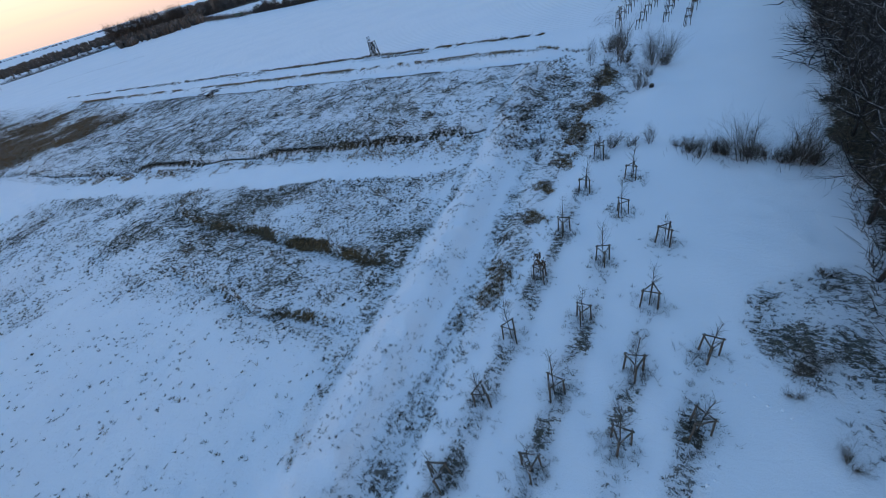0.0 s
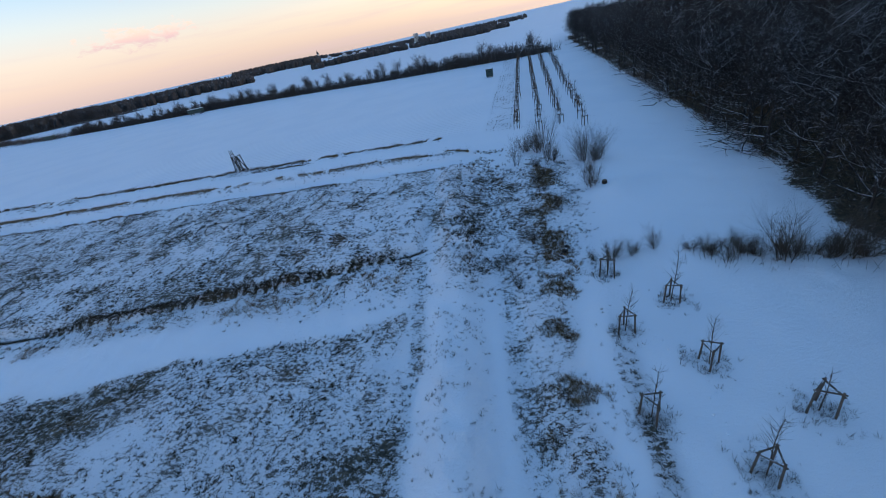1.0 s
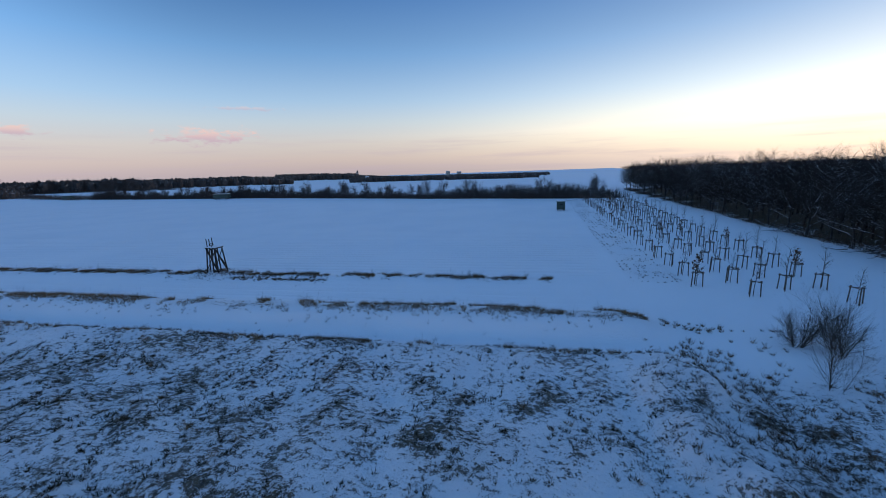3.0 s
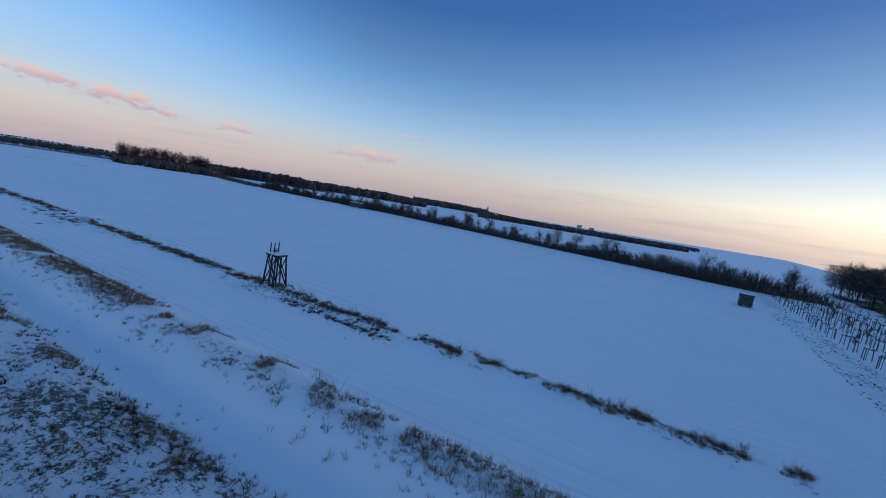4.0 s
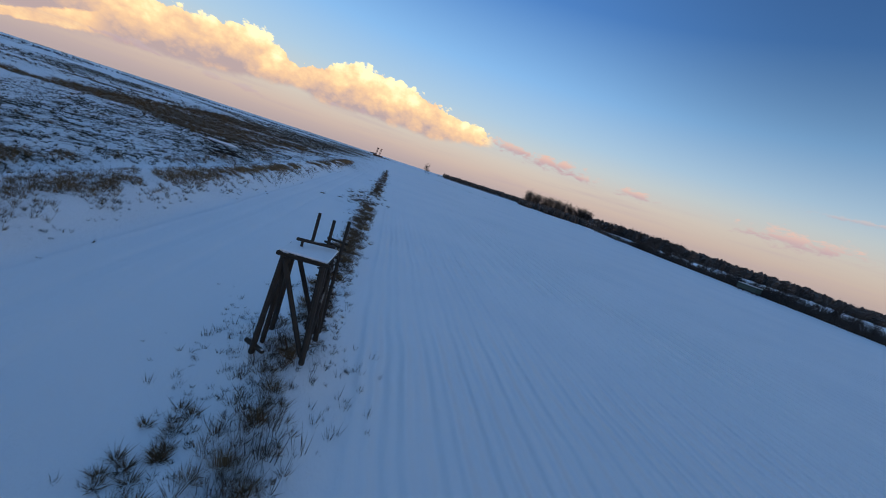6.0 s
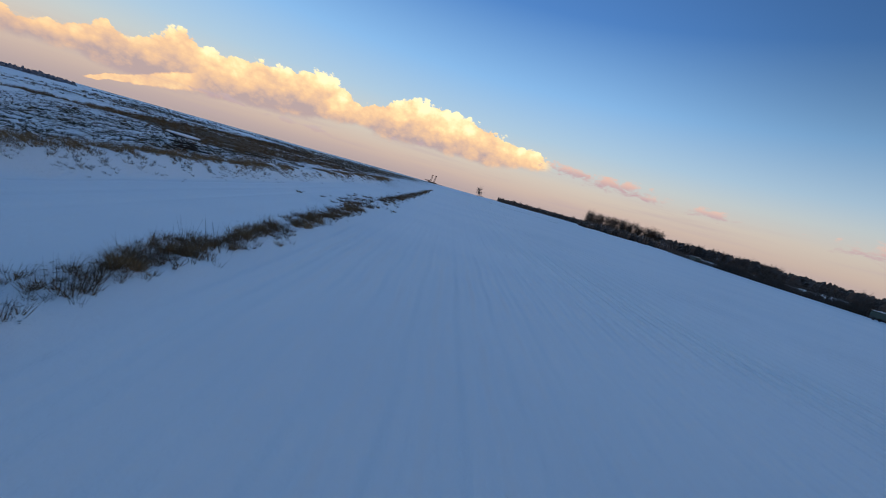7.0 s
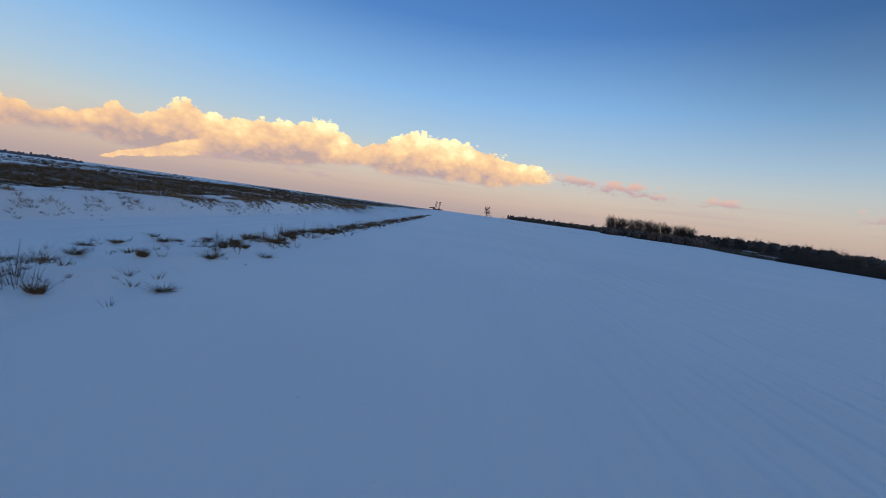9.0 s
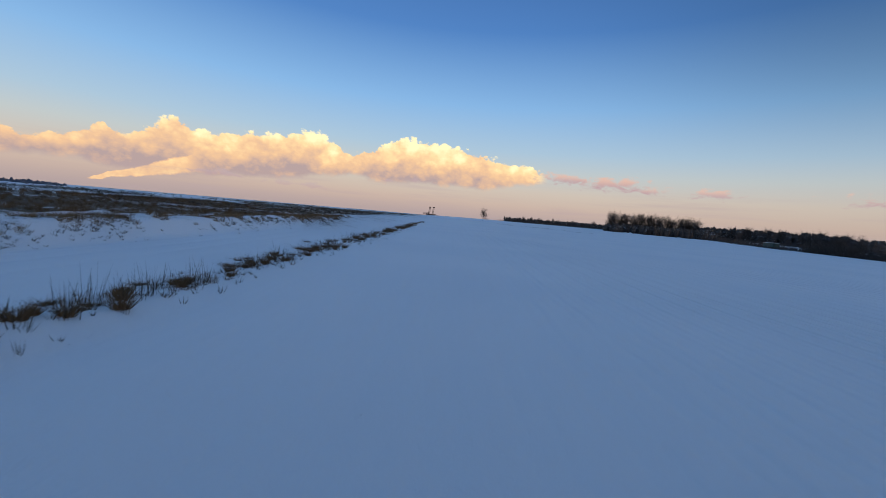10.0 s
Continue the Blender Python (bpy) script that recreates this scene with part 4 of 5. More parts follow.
def sapling(seed, tall, leaves):
    gen = np.random.default_rng(seed)
    wood, twigs = ([], []), ([], [])
    grow(gen, wood, twigs, np.array((0, 0, -0.05)), np.array((0, 0, 1.0)), tall, 0.035, 0, 2, SAPLING)
    ob = empty_thing("young_tree", 0, 0, 0)
    mesh_object("trunk", *wood, M_TWIG, ob)
    mesh_object("crown", *twigs, M_TWIG, ob)
    if leaves:
        v, f = [], []
        ends = np.array(twigs[0])
        for _ in range(leaves):
            c = ends[gen.integers(len(ends))] + gen.normal(0, 0.06, 3)
            a, b = gen.normal(0, 0.05, 3), gen.normal(0, 0.05, 3)
            k = len(v)
            v += [c - a, c + b, c + a, c - b]
            f.append((k, k + 1, k + 2, k + 3))
        mesh_object("foliage", v, f, M_LEAF, ob)
        return tagged(ob, "young tree keeping brown withered leaves, staked in snow", "young tree", "orchard trees")
    return tagged(ob, "bare young orchard tree standing between stakes in snow", "young tree", "orchard trees")


def log(name, a, b, r, parent, mat, label="", sides=8, r2=None):
    """A round timber with bevelled ends."""
    a, b = np.array(a, float), np.array(b, float)
    r2 = r if r2 is None else r2
    d = (b - a) / np.linalg.norm(b - a)
    p = np.cross(d, (0.0, 0.0, 1.0) if abs(d[2]) < 0.8 else (1.0, 0.0, 0.0))
    p /= np.linalg.norm(p)
    q = np.cross(d, p)
    bm = bmesh.new()
    rings = []
    for c, rad in ((a, r * 0.82), (a + d * r * 0.25, r), (b - d * r2 * 0.25, r2), (b, r2 * 0.82)):
        rings.append([bm.verts.new(c + (p * math.cos(t) + q * math.sin(t)) * rad) for t in np.arange(sides) * 2 * math.pi / sides])
    for i in range(3):
        for j in range(sides):
            bm.faces.new((rings[i][j], rings[i][(j + 1) % sides], rings[i + 1][(j + 1) % sides], rings[i + 1][j]))
    bm.faces.new(rings[0][::-1])
    bm.faces.new(rings[3])
    me = bpy.data.meshes.new(name)
    bm.to_mesh(me)
    bm.free()
    me.materials.append(mat)
    ob = new(name, me)
    ob.parent = parent
    return tagged(ob, label) if label else ob


def tripod():
    ob = empty_thing("tree_support", 0, 0, 0)
    feet = [(0.62 * math.cos(a), 0.62 * math.sin(a)) for a in (0.3, 2.4, 4.5)]
    tops = [(x * 0.86, y * 0.86) for x, y in feet]
    for (x, y), (tx, ty) in zip(feet, tops):
        log("post", (x, y, -0.1), (tx, ty, 1.72), 0.055, ob, M_STAKE)
    for i in range(3):
        (x0, y0), (x1, y1) = tops[i], tops[(i + 1) % 3]
        z = 1.56 + 0.05 * (i - 1)
        log("rail", (x0 * 1.06 - (x1 - x0) * 0.12, y0 * 1.06 - (y1 - y0) * 0.12, z), (x1 * 1.06 + (x1 - x0) * 0.12, y1 * 1.06 + (y1 - y0) * 0.12, z), 0.045, ob, M_STAKE, sides=6)
    return tagged(ob, "three-post wooden tree support with rails, standing in snow", "tree support", "orchard supports")


support = tripod()
saplings = [sapling(31, 3.3, 0), sapling(32, 3.7, 0), sapling(33, 3.0, 0), sapling(34, 2.8, 190)]
near_rows = ((-8.2, (5.9, 10.1, 14.7, 20.4, 26.0, 32.1, 38.1)), (-4.5, (7.9, 12.4, 17.6, 23.4, 29.4, 34.9)), (-1.0, (10.5, 15.2, 20.3, 26.5)), (2.1, (13.0, 17.3)))
spots = [(u, v) for v, us in near_rows for u in us]
for v, first_u in ((-14.8, 80.1), (-11.1, 77.8), (-7.8, 79.7), (-4.4, 76.6)):
    spots += [(first_u + i * 4.15, v + 0.006 * i * (v + 14.8)) for i in range(28)]
feet = []
for u, v in spots[:19]:
    x, y = uv(u, v)
    feet.append(np.stack([x + rng.normal(0, 0.6, 75), y + rng.normal(0, 0.6, 75)], 1))
feet = np.concatenate(feet)
tufts("tree_foot_weeds", feet, 0.14 + 0.3 * rng.random(len(feet)), 14, M_HERB, "dark withered weeds round the feet of the young trees", 0.7, 0.007)
gen = np.random.default_rng(8)
for i, (u, v) in enumerate(spots):
    x, y = uv(u + gen.normal(0, 0.15), v + gen.normal(0, 0.1))
    z = float(height(x, y))
    turn, size = gen.uniform(0, 6.28), gen.uniform(0.84, 0.95)
    which = saplings[3] if gen.random() < 0.08 else saplings[int(gen.integers(3))]
    here = Matrix.Translation((x, y, z)) @ Matrix.Rotation(turn, 4, "Z") @ Matrix.Scale(size, 4)
    copy_scaled(support, here)
    copy_scaled(which, Matrix.Translation((x, y, z)) @ Matrix.Rotation(turn, 4, "Z") @ Matrix.Scale(gen.uniform(0.85, 1.1), 4))
for ob in (support, *saplings):
    for child in list(ob.children):
        bpy.data.objects.remove(child)
    bpy.data.objects.remove(ob)

# dotted clods of the tilled strip
p = []
for row in np.arange(-20.1, -15.3, 0.7):
    us = np.arange(81, 190, 0.55)
    us = us + rng.normal(0, 0.15, len(us))
    x, y = uv(us, row + rng.normal(0, 0.12, len(us)))
    p.append(np.stack([x, y], 1)[rng.random(len(us)) < 0.75 * smooth(wave(x, y, 1.6), 0.3, 0.7)])
p = np.concatenate(p)
tufts("stubble", p, 0.10 + 0.12 * rng.random(len(p)), 12, M_HERB, "dark stubble in rows beside the orchard", 1.0, 0.022)


# weeds round the feet of the hunting seat
p = np.stack([-2.8 + rng.normal(0, 1.5, 150), 103.0 + rng.normal(0, 1.0, 150)], 1)
tufts("seat_foot_weeds", p, 0.12 + 0.3 * rng.random(len(p)), 12, M_HERB, "dark withered weeds round the feet of the hunting seat", 0.5, 0.006)


# ---- raised hunting seat ----
def box_part(name, lo, hi, parent, mat, label="", turn=None, bevel=0.01):
    bm = bmesh.new()
    bmesh.ops.create_cube(bm, size=1.0)
    lo, hi = Vector(lo), Vector(hi)
    for v in bm.verts:
        v.co = Vector((lo[i] + (v.co[i] + 0.5) * (hi[i] - lo[i]) for i in range(3)))
    bmesh.ops.bevel(bm, geom=bm.edges[:], offset=bevel, segments=1, affect="EDGES")
    if turn is not None:
        bmesh.ops.transform(bm, matrix=turn, verts=bm.verts)
    me = bpy.data.meshes.new(name)
    bm.to_mesh(me)
    bm.free()
    me.materials.append(mat)
    ob = new(name, me)
    ob.parent = parent
    return tagged(ob, label) if label else ob


def hunting_seat(x, y):
    z = float(height(x, y))
    ob = new("hunting_seat")
    ob.matrix_basis = Matrix.Translation((x, y, z)) @ Matrix.Rotation(radians(141), 4, "Z")
    # local x along the road, local y away from the field
    H = 2.85
    for sx in (-1, 1):
        for sy in (-1, 1):
            log("leg", (sx * 0.80, sy * 0.70, -0.1), (sx * 0.56, sy * 0.55, H), 0.085, ob, M_SEAT, r2=0.07)
    for px, py in ((-0.1, 0.55), (0.05, -0.5)):
        log("leg", (px, py * 1.2, -0.1), (px + 0.05, py, H), 0.075, ob, M_SEAT)
    for sy in (-1, 1):
        log("brace", (-0.76, sy * 0.72, 0.45), (0.60, sy * 0.62, H - 0.25), 0.05, ob, M_SEAT)
        log("brace", (0.76, sy * 0.64, 0.3), (-0.60, sy * 0.54, H - 0.2), 0.05, ob, M_SEAT)
    for sx in (-1, 1):
        log("brace", (sx * 0.78, -0.62, 0.15), (sx * 0.60, 0.50, H - 0.1), 0.075, ob, M_SEAT)
        log("beam", (sx * 0.58, -0.74, H), (sx * 0.58, 0.74, H), 0.065, ob, M_SEAT)
    for i in range(8):
        a = -0.62 + i * 0.2
        box_part("floor_board", (a - 0.092, -0.68, H + 0.06), (a + 0.092, 0.68, H + 0.095), ob, M_SEAT)
    box_part("snow_cover", (-0.70, -0.66, H + 0.095), (0.82, 0.66, H + 0.15), ob, M_SNOWCAP, "thin layer of snow on the platform", bevel=0.03)
    for px, py, top in ((0.86, -0.72, 1.1), (0.86, -0.28, 1.0), (0.80, 0.18, 1.1)):
        log("post", (px, py, H - 0.3), (px + 0.05, py, H + top), 0.05, ob, M_SEAT)
    log("rail", (0.92, -0.86, H + 0.38), (0.92, -0.2, H + 0.42), 0.035, ob, M_SEAT)
    log("rail", (0.93, -0.84, H + 0.2), (0.93, -0.14, H + 0.28), 0.035, ob, M_SEAT)
    log("bench_rest", (0.0, 0.45, H + 0.36), (0.6, -0.55, H + 0.26), 0.05, ob, M_SEAT)
    log("bench_leg", (0.1, 0.3, H + 0.1), (0.1, 0.3, H + 0.34), 0.04, ob, M_SEAT)
    for sy in (-0.7, -0.25):
        log("ladder_rail", (1.3, sy, -0.05), (0.95, sy, H + 0.1), 0.055, ob, M_SEAT)
    for i in range(11):
        f = (i + 0.7) / 11.6
        cx, cz = 1.3 + (0.95 - 1.3) * f, (H + 0.1) * f
        log("rung", (cx, -0.82, cz), (cx, -0.13, cz), 0.028, ob, M_SEAT, sides=6)
    log("fallen_log", (-0.95, 0.35, 0.1), (-0.5, 1.0, 0.1), 0.07, ob, M_SEAT)
    return tagged(ob, "old dark wooden hunting seat with ladder, snow on its platform", "hunting seat")


hunting_seat(-2.95, 103.0)


# ---- blind at the far end of the field ----
M_GREEN = plain_material("faded_green_paint", (0.018, 0.040, 0.032), (0.035, 0.065, 0.052), 2.0, 0.6)
M_RUBBER = plain_material("black_rubber", (0.012, 0.012, 0.013), (0.03, 0.03, 0.03), 6.0, 0.8)
M_STEEL = plain_material("rusty_steel", (0.06, 0.035, 0.025), (0.14, 0.09, 0.07), 3.0, 0.6, 0.6)
M_WALL = plain_material("pale_render", (0.42, 0.38, 0.33), (0.55, 0.50, 0.44), 0.4, 0.9)
M_ROOF = plain_material("snowed_roof", (0.55, 0.56, 0.60), (0.74, 0.76, 0.80), 0.4, 0.8)
M_GLASS = plain_material("dark_window", (0.02, 0.022, 0.026), (0.04, 0.045, 0.05), 1.0, 0.15)


def blind(x, y):
    ob = new("field_hut")
    ob.matrix_basis = Matrix.Translation((x, y, float(height(x, y)))) @ Matrix.Rotation(math.atan2(UY, UX), 4, "Z")
    for sx in (-1, 1):
        for sy in (-1, 1):
            box_part("skid", (sx * 0.95 - 0.12, sy * 0.8 - 0.12, -0.1), (sx * 0.95 + 0.12, sy * 0.8 + 0.12, 0.35), ob, M_RUBBER)
    body = box_part("body", (-1.3, -1.05, 0.3), (1.3, 1.05, 2.35), ob, M_GREEN, bevel=0.03)
    for sy in (-1, 1):
        box_part("window_slot", (-0.5, sy * 1.05 - 0.02, 1.5), (0.5, sy * 1.05 + 0.02, 1.8), body, M_GLASS)
    box_part("window_slot", (-1.32, -0.4, 1.5), (-1.28, 0.4, 1.8), body, M_GLASS)
    box_part("roof", (-1.45, -1.2, 2.35), (1.45, 1.2, 2.47), ob, M_GREEN, bevel=0.03)
    box_part("roof_snow", (-1.4, -1.15, 2.47), (1.4, 1.15, 2.55), ob, M_SNOWCAP, "snow on the roof", bevel=0.03)
    return tagged(ob, "small dark green hut standing in the snowy field", "hut")


blind(77.3, 131.7)


def trailer(x, y, turn, length):
    ob = new("farm_trailer")
    ob.matrix_basis = Matrix.Translation((x, y, float(height(x, y)))) @ Matrix.Rotation(turn, 4, "Z")
    box_part("body", (-length / 2, -1.3, 0.9), (length / 2, 1.3, 3.0), ob, M_GREEN, bevel=0.05)
    box_part("roof_snow", (-length / 2, -1.3, 3.0), (length / 2, 1.3, 3.15), ob, M_SNOWCAP, "snow on top")
    for sx in (-0.35, 0.35):
        for sy in (-1.1, 1.1):
            log("wheel", (sx * length, sy - 0.15, 0.45), (sx * length, sy + 0.15, 0.45), 0.48, ob, M_RUBBER, sides=14)
    box_part("drawbar", (length / 2, -0.1, 0.7), (length / 2 + 1.6, 0.1, 0.85), ob, M_STEEL)
    return tagged(ob, "dark farm trailer with snow on top, parked at the field edge", "trailer", "parked trailers")


trailer(-14.0, 296, 2.5, 9.0)
trailer(-112, 400, 2.3, 10.0)


# ---- hedges and far trees ----
def far_tree(seed, tall, label):
    gen = np.random.default_rng(seed)
    wood, twigs = ([], []), ([], [])
    spec = dict(FOREST, kids=(4, 3, 2, 0), bare=(0.22, 0.2, 0.2, 0), sides=(4, 3, 3, 3), short=((0.42, 0.6), (0.4, 0.6), (0.45, 0.7), (0, 0)))
    grow(gen, wood, twigs, np.array((0, 0, -0.3)), np.array((0, 0, 1.0)), tall * 0.8, tall * 0.019, 0, 3, spec)
    tw = np.array(twigs[0])
    ob = empty_thing("field_tree", 0, 0, 0)
    mesh_object("trunk", *wood, M_BARK, ob)
    mesh_object("crown", tw, twigs[1], M_FARWOOD, ob)
    return tagged(ob, label, "tree", "field edge trees")


def polyline(points, step, gen, jitter):
    """Places along a line at about even steps."""
    out = []
    for (x0, y0), (x1, y1) in zip(points, points[1:]):
        d = math.hypot(x1 - x0, y1 - y0)
        for i in range(max(1, int(d / step))):
            f = (i + gen.random()) / max(1, int(d / step))
            out.append((x0 + (x1 - x0) * f + gen.normal(0, jitter), y0 + (y1 - y0) * f + gen.normal(0, jitter)))
    return out


HEDGE = [(122, 152), (107, 164), (89, 186), (72, 205), (44, 243), (8, 290), (-50, 345), (-95, 392)]
gen = np.random.default_rng(77)
far_kinds = [far_tree(200 + i, 9.0, "bare dark tree at the edge of the snowy field") for i in range(4)]
made = 0
places = [(x, y, gen.uniform(0.5, 1.0)) for x, y in polyline(HEDGE, 3.6, gen, 1.5)]
places += [(x, y, gen.uniform(1.8, 2.3)) for x, y in polyline([(-272, 500), (-245, 535), (-216, 566)], 2.3, gen, 2.5)]
places += [(x, y, gen.uniform(0.55, 0.85)) for x, y in polyline([(-338, 436), (-272, 500)], 6.0, gen, 3.0)]
places += [(x, y, gen.uniform(1.2, 1.7)) for x, y in polyline([(-190, 560), (-150, 560), (-100, 545)], 4.5, gen, 3.0)]
places += [(-288, 350, 1.2)]
for i, (x, y, size) in enumerate(places):
    m = Matrix.Translation((x, y, float(height(x, y)))) @ Matrix.Rotation(gen.uniform(0, 6.28), 4, "Z") @ Matrix.Scale(size, 4)
    if i < 4:
        far_kinds[i].matrix_basis = m
    else:
        copy_scaled(far_kinds[int(gen.integers(4))], m)


def thicket(name, points, count, tall, width, label, mat=None, thick=0.018):
    """A tangle of bare sticks along a line."""
    g = np.random.default_rng(len(name) * 7 + count)
    pts = np.array(points, float)
    lens = np.hypot(*(pts[1:] - pts[:-1]).T)
    seg = g.choice(len(lens), count, p=lens / lens.sum())
    at = pts[seg] + (pts[seg + 1] - pts[seg]) * g.random((count, 1)) + g.normal(0, width, (count, 2))
    x, y = at.T
    h = tall * g.uniform(0.3, 1.0, count) * (0.45 + 1.0 * wave(x, y, tall * 2.2))
    a = np.stack([x, y, height(x, y) - 0.2], 1)
    b = a + np.stack([g.normal(0, 0.32, count) * h, g.normal(0, 0.32, count) * h, h], 1)
    return tagged(mesh_object(name, *sticks(a, b, tall * thick, tall * thick * 0.3), mat or M_FARWOOD), label, "hedge", kind="stuff")


thicket("hedge", HEDGE, 16000, 4.6, 2.0, "tangled bare hedge along the far edge of the field")
thicket("reed_edge", [(-215, 300), (-185, 304), (-150, 300)], 700, 0.7, 0.8, "low dark growth along a field boundary", M_HERB)
thicket("ditch_growth", [(-95, 392), (-130, 430), (-165, 480), (-190, 520)], 5000, 3.0, 5.0, "dark bare scrub along the far field edge")
thicket("tree_line_scrub", [(-345, 430), (-272, 500), (-216, 566), (-150, 560), (-70, 530)], 9000, 3.4, 5.0, "dark bare scrub under a row of trees")


def woods(name, points, depth, tall, count, label, mat=None):
    """Far woodland: rounded dark crowns with broken outlines, crowded together."""
    g = np.random.default_rng(count + len(name))
    pts = np.array(points, float)
    lens = np.hypot(*(pts[1:] - pts[:-1]).T)
    seg = g.choice(len(lens), count, p=lens / lens.sum())
    at = pts[seg] + (pts[seg + 1] - pts[seg]) * g.random((count, 1))
    at = at + at / np.linalg.norm(at, axis=1, keepdims=True) * g.random((count, 1)) * depth
    x, y = at.T
    z = height(x, y)
    w, h = tall * g.uniform(0.22, 0.42, count), tall * g.uniform(0.7, 1.1, count) * (0.8 + 0.4 * wave(x, y, 60.0))
    rings = []
    for level, (hh, rr) in enumerate(((-0.05, 0.55), (0.35, 1.0), (0.72, 0.85), (1.0, 0.3))):
        for q in range(6):
            ang = q * math.pi / 3 + level * 0.4 + g.normal(0, 0.2, count)
            rad = w * rr * g.uniform(0.75, 1.25, count)
            rings.append(np.stack([x + np.cos(ang) * rad, y + np.sin(ang) * rad, z + h * hh * g.uniform(0.92, 1.08, count)], 1))
    verts = np.stack(rings, 1).reshape(-1, 3)
    i = np.arange(count) * 24
    faces = [np.stack([i + lv * 6 + q, i + lv * 6 + (q + 1) % 6, i + lv * 6 + 6 + (q + 1) % 6, i + lv * 6 + 6 + q], 1) for lv in range(3) for q in range(6)]
    faces += [np.stack([i + 18, i + 19, i + 20, i + 21], 1), np.stack([i + 18, i + 21, i + 22, i + 23], 1)]
    tagged(mesh_object(name, verts, np.concatenate(faces), mat or M_FARWOOD), label, "woods", kind="stuff")
    # bare twigs that break the outline
    k = np.repeat(np.arange(count), 6)
    a = np.stack([x[k] + g.normal(0, 0.5, len(k)) * w[k], y[k] + g.normal(0, 0.5, len(k)) * w[k], z[k] + h[k] * g.uniform(0.7, 0.98, len(k))], 1)
    b = a + np.stack([g.normal(0, 0.12, len(k)) * tall, g.normal(0, 0.12, len(k)) * tall, g.uniform(0.05, 0.2, len(k)) * tall], 1)
    tagged(mesh_object(name + "_twigs", *sticks(a, b, tall * 0.014, tall * 0.006), mat or M_FARWOOD), label, "woods", kind="stuff")


def ring(yaws, dist):
    return [(-math.sin(radians(a)) * dist, 60 + math.cos(radians(a)) * dist) for a in yaws]


woods("near_wood", ring((44, 36, 30, 25), 620), 260, 6.0, 900, "dark bare wood beyond the snowy field")
woods("near_wood", ring((25, 18, 12), 540), 300, 10, 1000, "dark bare wood beyond the snowy field")
woods("near_wood", ring((13, 6, 0, -5), 520), 330, 9.0, 1200, "dark bare wood beyond the snowy field")
woods("near_wood", ring((32, 27, 22), 430), 120, 6.0, 330, "dark bare wood beyond the snowy field")
woods("deep_forest", [uv(20, 73), uv(140, 73), uv(265, 67)], 200, 8.0, 2600, "dark bare forest reaching far back", M_DEEP_SHADE)
woods("wooded_hill", ring((-3, -8, -14), 900), 500, 13, 620, "dark wooded rise on the horizon")
woods("copse", ring((-13, -18, -24, -30, -38), 520), 60, 6.5, 420, "dark copse between snowy fields")
woods("copse", ring((-28, -34, -40), 700), 260, 8, 480, "dark copse between snowy fields")
woods("far_tree_belt", ring((-10, -25, -41), 1900), 700, 12, 1100, "far dark tree belt on the horizon")
woods("far_tree_belt", ring((113, 106, 97), 1600), 300, 21, 900, "far wooded ridge on the horizon, haze put into its blue-grey colour", M_HAZED)
woods("far_tree_belt", ring((96, 80, 62, 44, 24), 2600), 300, 7, 900, "far dark tree belt on the horizon", M_HAZED)


# ---- village, church and quarry gear on the horizon ----
def house(x, y, turn, w, d, h):
    ob = new("house")
    ob.matrix_basis = Matrix.Translation((x, y, float(height(x, y)))) @ Matrix.Rotation(turn, 4, "Z")
    wall = box_part("wall", (-w / 2, -d / 2, -0.5), (w / 2, d / 2, h), ob, M_WALL, bevel=0.05)
    for i in range(3):
        box_part("window", (-w / 2 + w * (i + 0.6) / 3.4, -d / 2 - 0.05, h * 0.4), (-w / 2 + w * (i + 0.9) / 3.4, -d / 2 + 0.02, h * 0.75), wall, M_GLASS)
    bm = bmesh.new()
    pts = [bm.verts.new(c) for c in ((-w / 2 - 0.4, -d / 2 - 0.4, h), (w / 2 + 0.4, -d / 2 - 0.4, h), (w / 2 + 0.4, d / 2 + 0.4, h), (-w / 2 - 0.4, d / 2 + 0.4, h),
                                     (-w / 2 - 0.4, 0, h + d * 0.45), (w / 2 + 0.4, 0, h + d * 0.45))]
    for q in ((0, 1, 5, 4), (2, 3, 4, 5), (0, 4, 3), (1, 2, 5), (3, 2, 1, 0)):
        bm.faces.new([pts[i] for i in q])
    me = bpy.data.meshes.new("roof")
    bm.to_mesh(me)
    bm.free()
    me.materials.append(M_ROOF)
    roof = new("roof", me)
    roof.parent = ob
    return tagged(ob, "far village house with a snow-covered roof", "house", "village houses")


first = house(*ring((-12.0,), 1500)[0], 0.3, 12, 9, 5)
gen = np.random.default_rng(4)
for i in range(16):
    (x, y), = ring((gen.uniform(-26, -8),), gen.uniform(1250, 1700))
    copy_scaled(first, Matrix.Translation((x, y, float(height(x, y)))) @ Matrix.Rotation(gen.uniform(0, 3), 4, "Z") @ Matrix.Scale(gen.uniform(0.8, 1.3), 4))

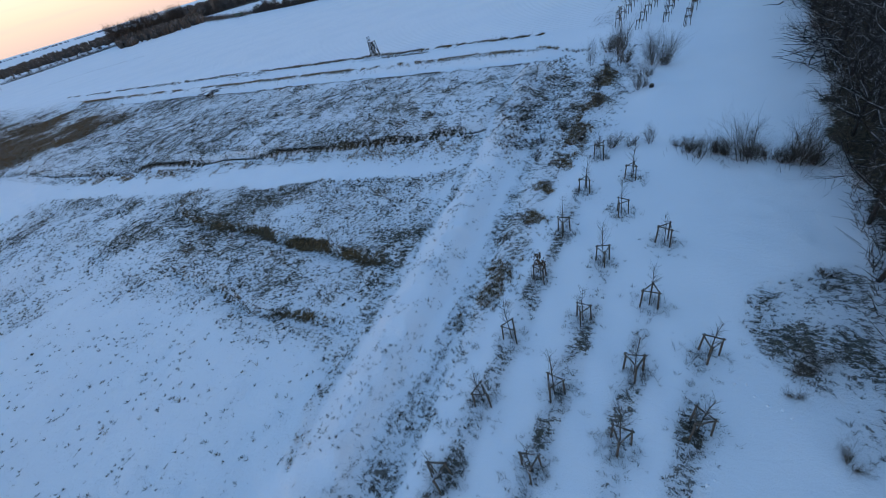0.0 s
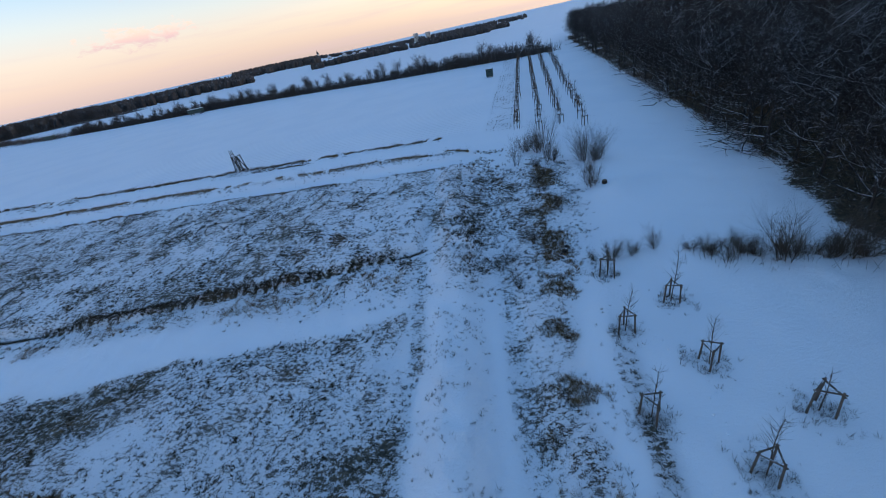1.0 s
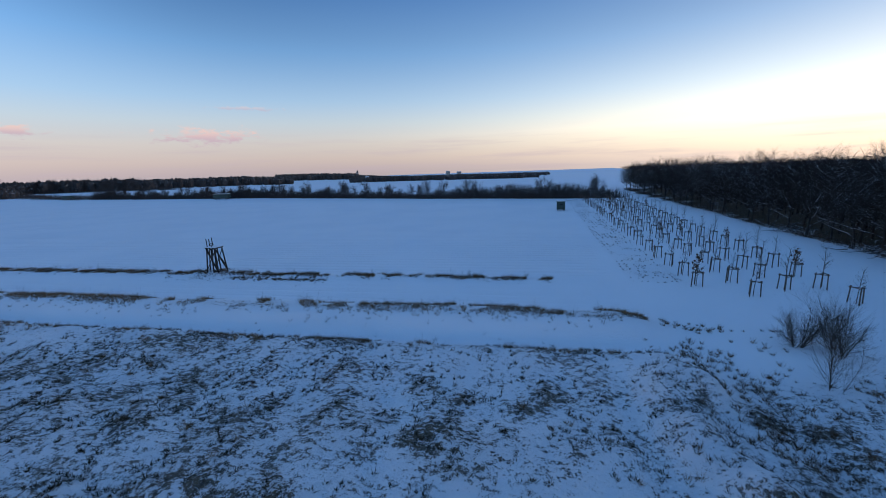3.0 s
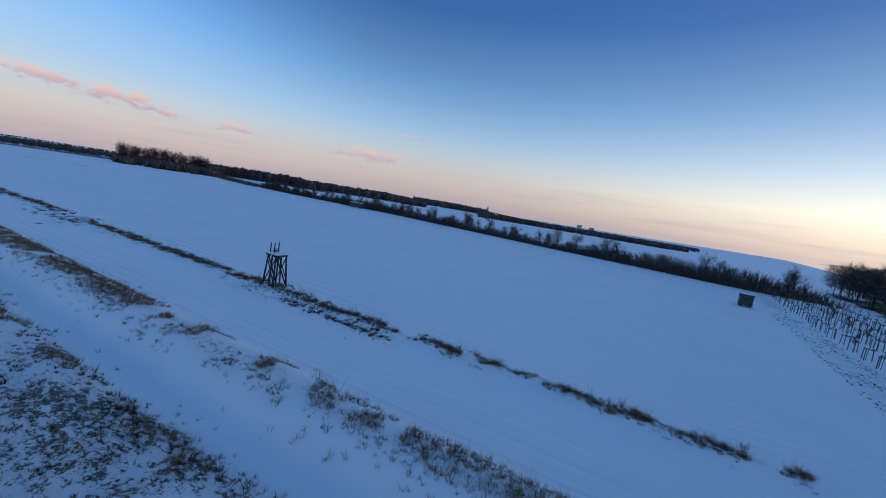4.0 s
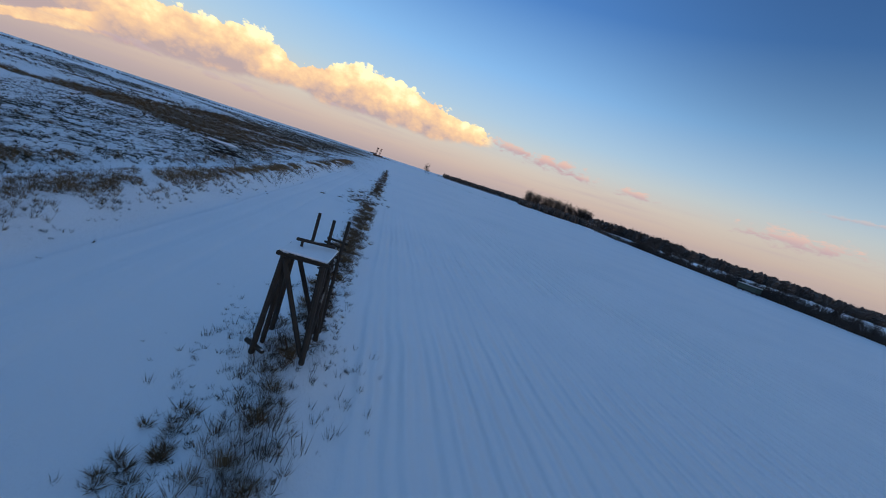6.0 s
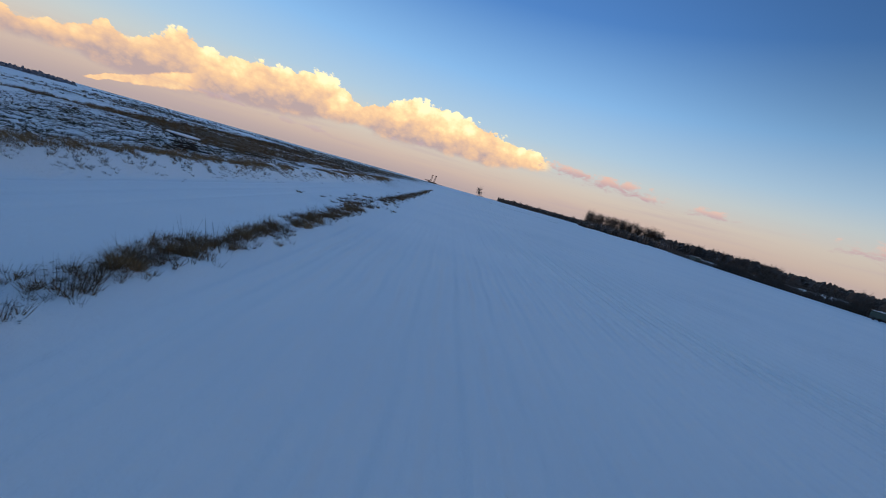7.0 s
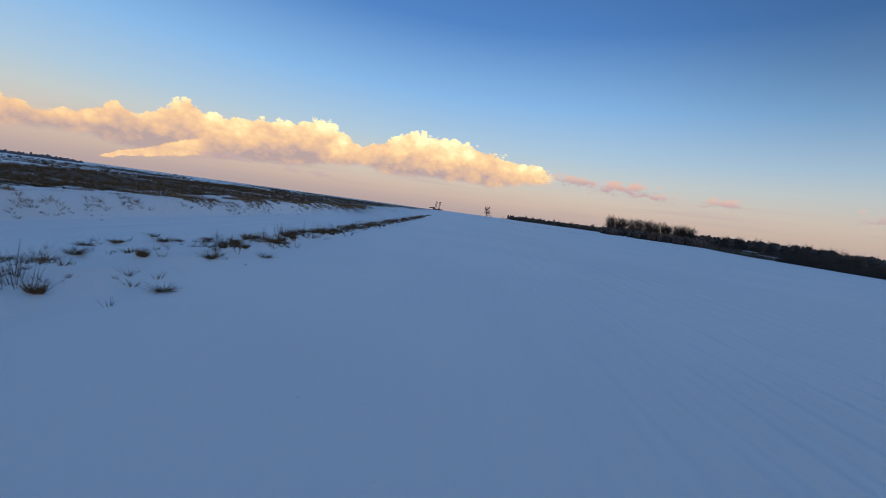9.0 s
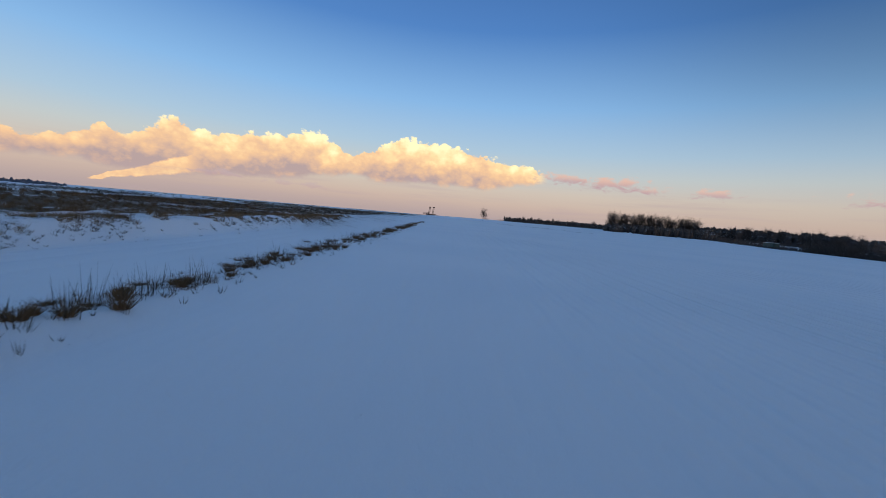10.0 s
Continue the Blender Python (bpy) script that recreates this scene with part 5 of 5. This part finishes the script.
(x, y), = ring((-13.7,), 1650)
church = new("church")
church.matrix_basis = Matrix.Translation((x, y, float(height(x, y))))
box_part("tower", (-3.5, -3.5, -1), (3.5, 3.5, 20), church, M_WALL, bevel=0.1)
log("spire", (0, 0, 20), (0, 0, 32), 4.2, church, M_GLASS, "dark pointed spire", sides=8, r2=0.3)
box_part("nave", (-24, -5, -1), (-3.5, 5, 9), church, M_WALL, bevel=0.1)
tagged(church, "far village church with a dark pointed spire", "church")
for a, h in ((-26.6, 34), (-28.2, 30)):
    (x, y), = ring((a,), 2000)
    tower = new("tower_block")
    tower.matrix_basis = Matrix.Translation((x, y, float(height(x, y))))
    body = box_part("wall", (-9, -7, -1), (9, 7, h), tower, M_WALL, bevel=0.1)
    box_part("roof", (-9.4, -7.4, h), (9.4, 7.4, h + 1), tower, M_ROOF)
    for lv in range(6):
        for c in range(4):
            box_part("window", (-7.5 + c * 4.2, -7.1, 3 + lv * 4.6), (-5.5 + c * 4.2, -6.95, 5.4 + lv * 4.6), body, M_GLASS)
    tagged(tower, "far pale apartment tower on the horizon", "tower block", "far towers")


def excavator(yaw, dist):
    (x, y), = ring((yaw,), 1)
    x, y = -41.4 - math.sin(radians(yaw)) * dist, 143 + math.cos(radians(yaw)) * dist
    ob = new("quarry_dredger")
    ob.matrix_basis = Matrix.Translation((x, y, float(height(x, y)))) @ Matrix.Rotation(radians(yaw), 4, "Z") @ Matrix.Scale(dist / 700.0, 4)
    for px in (-3.4, 3.2):
        lean = 1.6
        for ox in (-1.0, 1.0):
            log("mast", (px + ox, 0, 0), (px + ox + lean, 0, 15), 0.32, ob, M_STEEL)
        for q in range(5):
            log("lattice", (px - 1 + lean * q / 5, 0, 3 * q), (px + 1 + lean * (q + 1) / 5, 0, 3 * q + 3), 0.18, ob, M_STEEL)
        box_part("mast_head", (px + lean - 1.7, -1, 14.6), (px + lean + 1.7, 1, 16), ob, M_STEEL)
    log("boom", (-14, 0, 3.5), (-4, 0, 4.6), 0.8, ob, M_STEEL)
    box_part("machine_house", (-8, -4, -1), (9, 4, 3.2), ob, M_STEEL, bevel=0.2)
    box_part("machine_house", (9, -3, -1), (22, 3, 1.6), ob, M_STEEL, bevel=0.2)
    return tagged(ob, "far dark steel mining machine with two leaning lattice masts", "mining machine")


excavator(57.6, 700)


# ---- rack on the rough ground ----
def wood_pile(x, y):
    ob = new("branch_pile")
    ob.matrix_basis = Matrix.Translation((x, y, float(height(x, y)))) @ Matrix.Rotation(0.5, 4, "Z") @ Matrix.Scale(1.35, 4)
    g = np.random.default_rng(3)
    for i in range(14):
        a = np.array((g.uniform(-1.8, 1.0), g.uniform(-0.6, 0.6), 0.1 + 0.09 * i * 0.8))
        log("branch", a, a + np.array((g.uniform(0.9, 2.0), g.normal(0, 0.5), g.normal(0, 0.18))), g.uniform(0.04, 0.08), ob, M_SEAT, sides=6)
    box_part("snow_cover", (-1.3, -0.5, 1.0), (1.2, 0.5, 1.12), ob, M_SNOWCAP, "snow on the pile", bevel=0.04)
    return tagged(ob, "low pile of dark branches topped with snow", "branch pile")


wood_pile(-46.6, 111.6)


# ---- tracks in the snow ----
def snow_trail(points, step, size):
    """Small crumbs of snow thrown up along a line of footprints."""
    g = np.random.default_rng(len(points) * 13)
    v, f = [], []
    for (x0, y0), (x1, y1) in zip(points, points[1:]):
        d = math.hypot(x1 - x0, y1 - y0)
        for i in range(int(d / step)):
            t = (i + g.uniform(-0.2, 0.2)) * step / d
            side = 0.12 * (1 if i % 2 else -1)
            x = x0 + (x1 - x0) * t - (y1 - y0) / d * side + g.normal(0, 0.05)
            y = y0 + (y1 - y0) * t + (x1 - x0) / d * side + g.normal(0, 0.05)
            z = float(height(x, y))
            base = len(v)
            for q in range(5):
                a = q * 1.2566 + g.normal(0, 0.2)
                v.append((x + math.cos(a) * size * g.uniform(0.7, 1.3), y + math.sin(a) * size * g.uniform(0.7, 1.3), z - 0.02))
            v.append((x + g.normal(0, 0.03), y + g.normal(0, 0.03), z + size * 0.7))
            f += [(base + q, base + (q + 1) % 5, base + 5) for q in range(5)]
    return tagged(mesh_object("snow_tracks", v, f, M_SNOWCAP), "line of footprints crossing the smooth snow", "tracks", kind="stuff")


snow_trail([(15.6, 30.4), (14.6, 27.5), (14.9, 25.4), (12.6, 23.6), (11.0, 21.2)], 0.5, 0.10)
snow_trail([(12.2, 13.9), (13.4, 11.9), (13.1, 10.4), (13.6, 8.9), (14.5, 7.6)], 0.5, 0.10)
snow_trail([(10.4, 8.7), (9.5, 7.0), (8.0, 5.6), (5.6, 5.2), (4.0, 4.2)], 0.5, 0.10)


def log_section(x, y):
    ob = empty_thing("log_section", x, y, float(height(x, y)), 0.7)
    log("bark", (0, 0, -0.05), (0, 0, 0.34), 0.27, ob, M_SEAT, "dark rough bark", sides=14, r2=0.25)
    log("cut_face", (0, 0, 0.34), (0, 0, 0.356), 0.20, ob, M_STAKE, "pale weathered cut face", sides=14)
    return tagged(ob, "short dark log section standing in snow beside a bush", "log")


log_section(28.9, 44.3)


def stump(x, y):
    """A short stump that lies tipped over in the snow, cut face up, with root stubs."""
    ob = empty_thing("tree_stump", x, y, float(height(x, y)), 0.4)
    log("bark", (-0.30, 0.0, 0.16), (0.32, 0.06, 0.40), 0.22, ob, M_SEAT, "dark rough bark", sides=14, r2=0.19)
    log("cut_face", (0.32, 0.06, 0.40), (0.335, 0.062, 0.407), 0.15, ob, M_STAKE, "pale weathered cut face", sides=14)
    for ax, ay, az in ((-0.62, 0.22, 0.05), (-0.58, -0.26, 0.06), (-0.66, 0.0, 0.34)):
        log("root", (-0.25, ay * 0.4, 0.16), (ax, ay, az), 0.075, ob, M_SEAT, sides=7, r2=0.03)
    return tagged(ob, "dark tipped-over tree stump lying on the snow", "stump")


stump(18.0, 38.8)
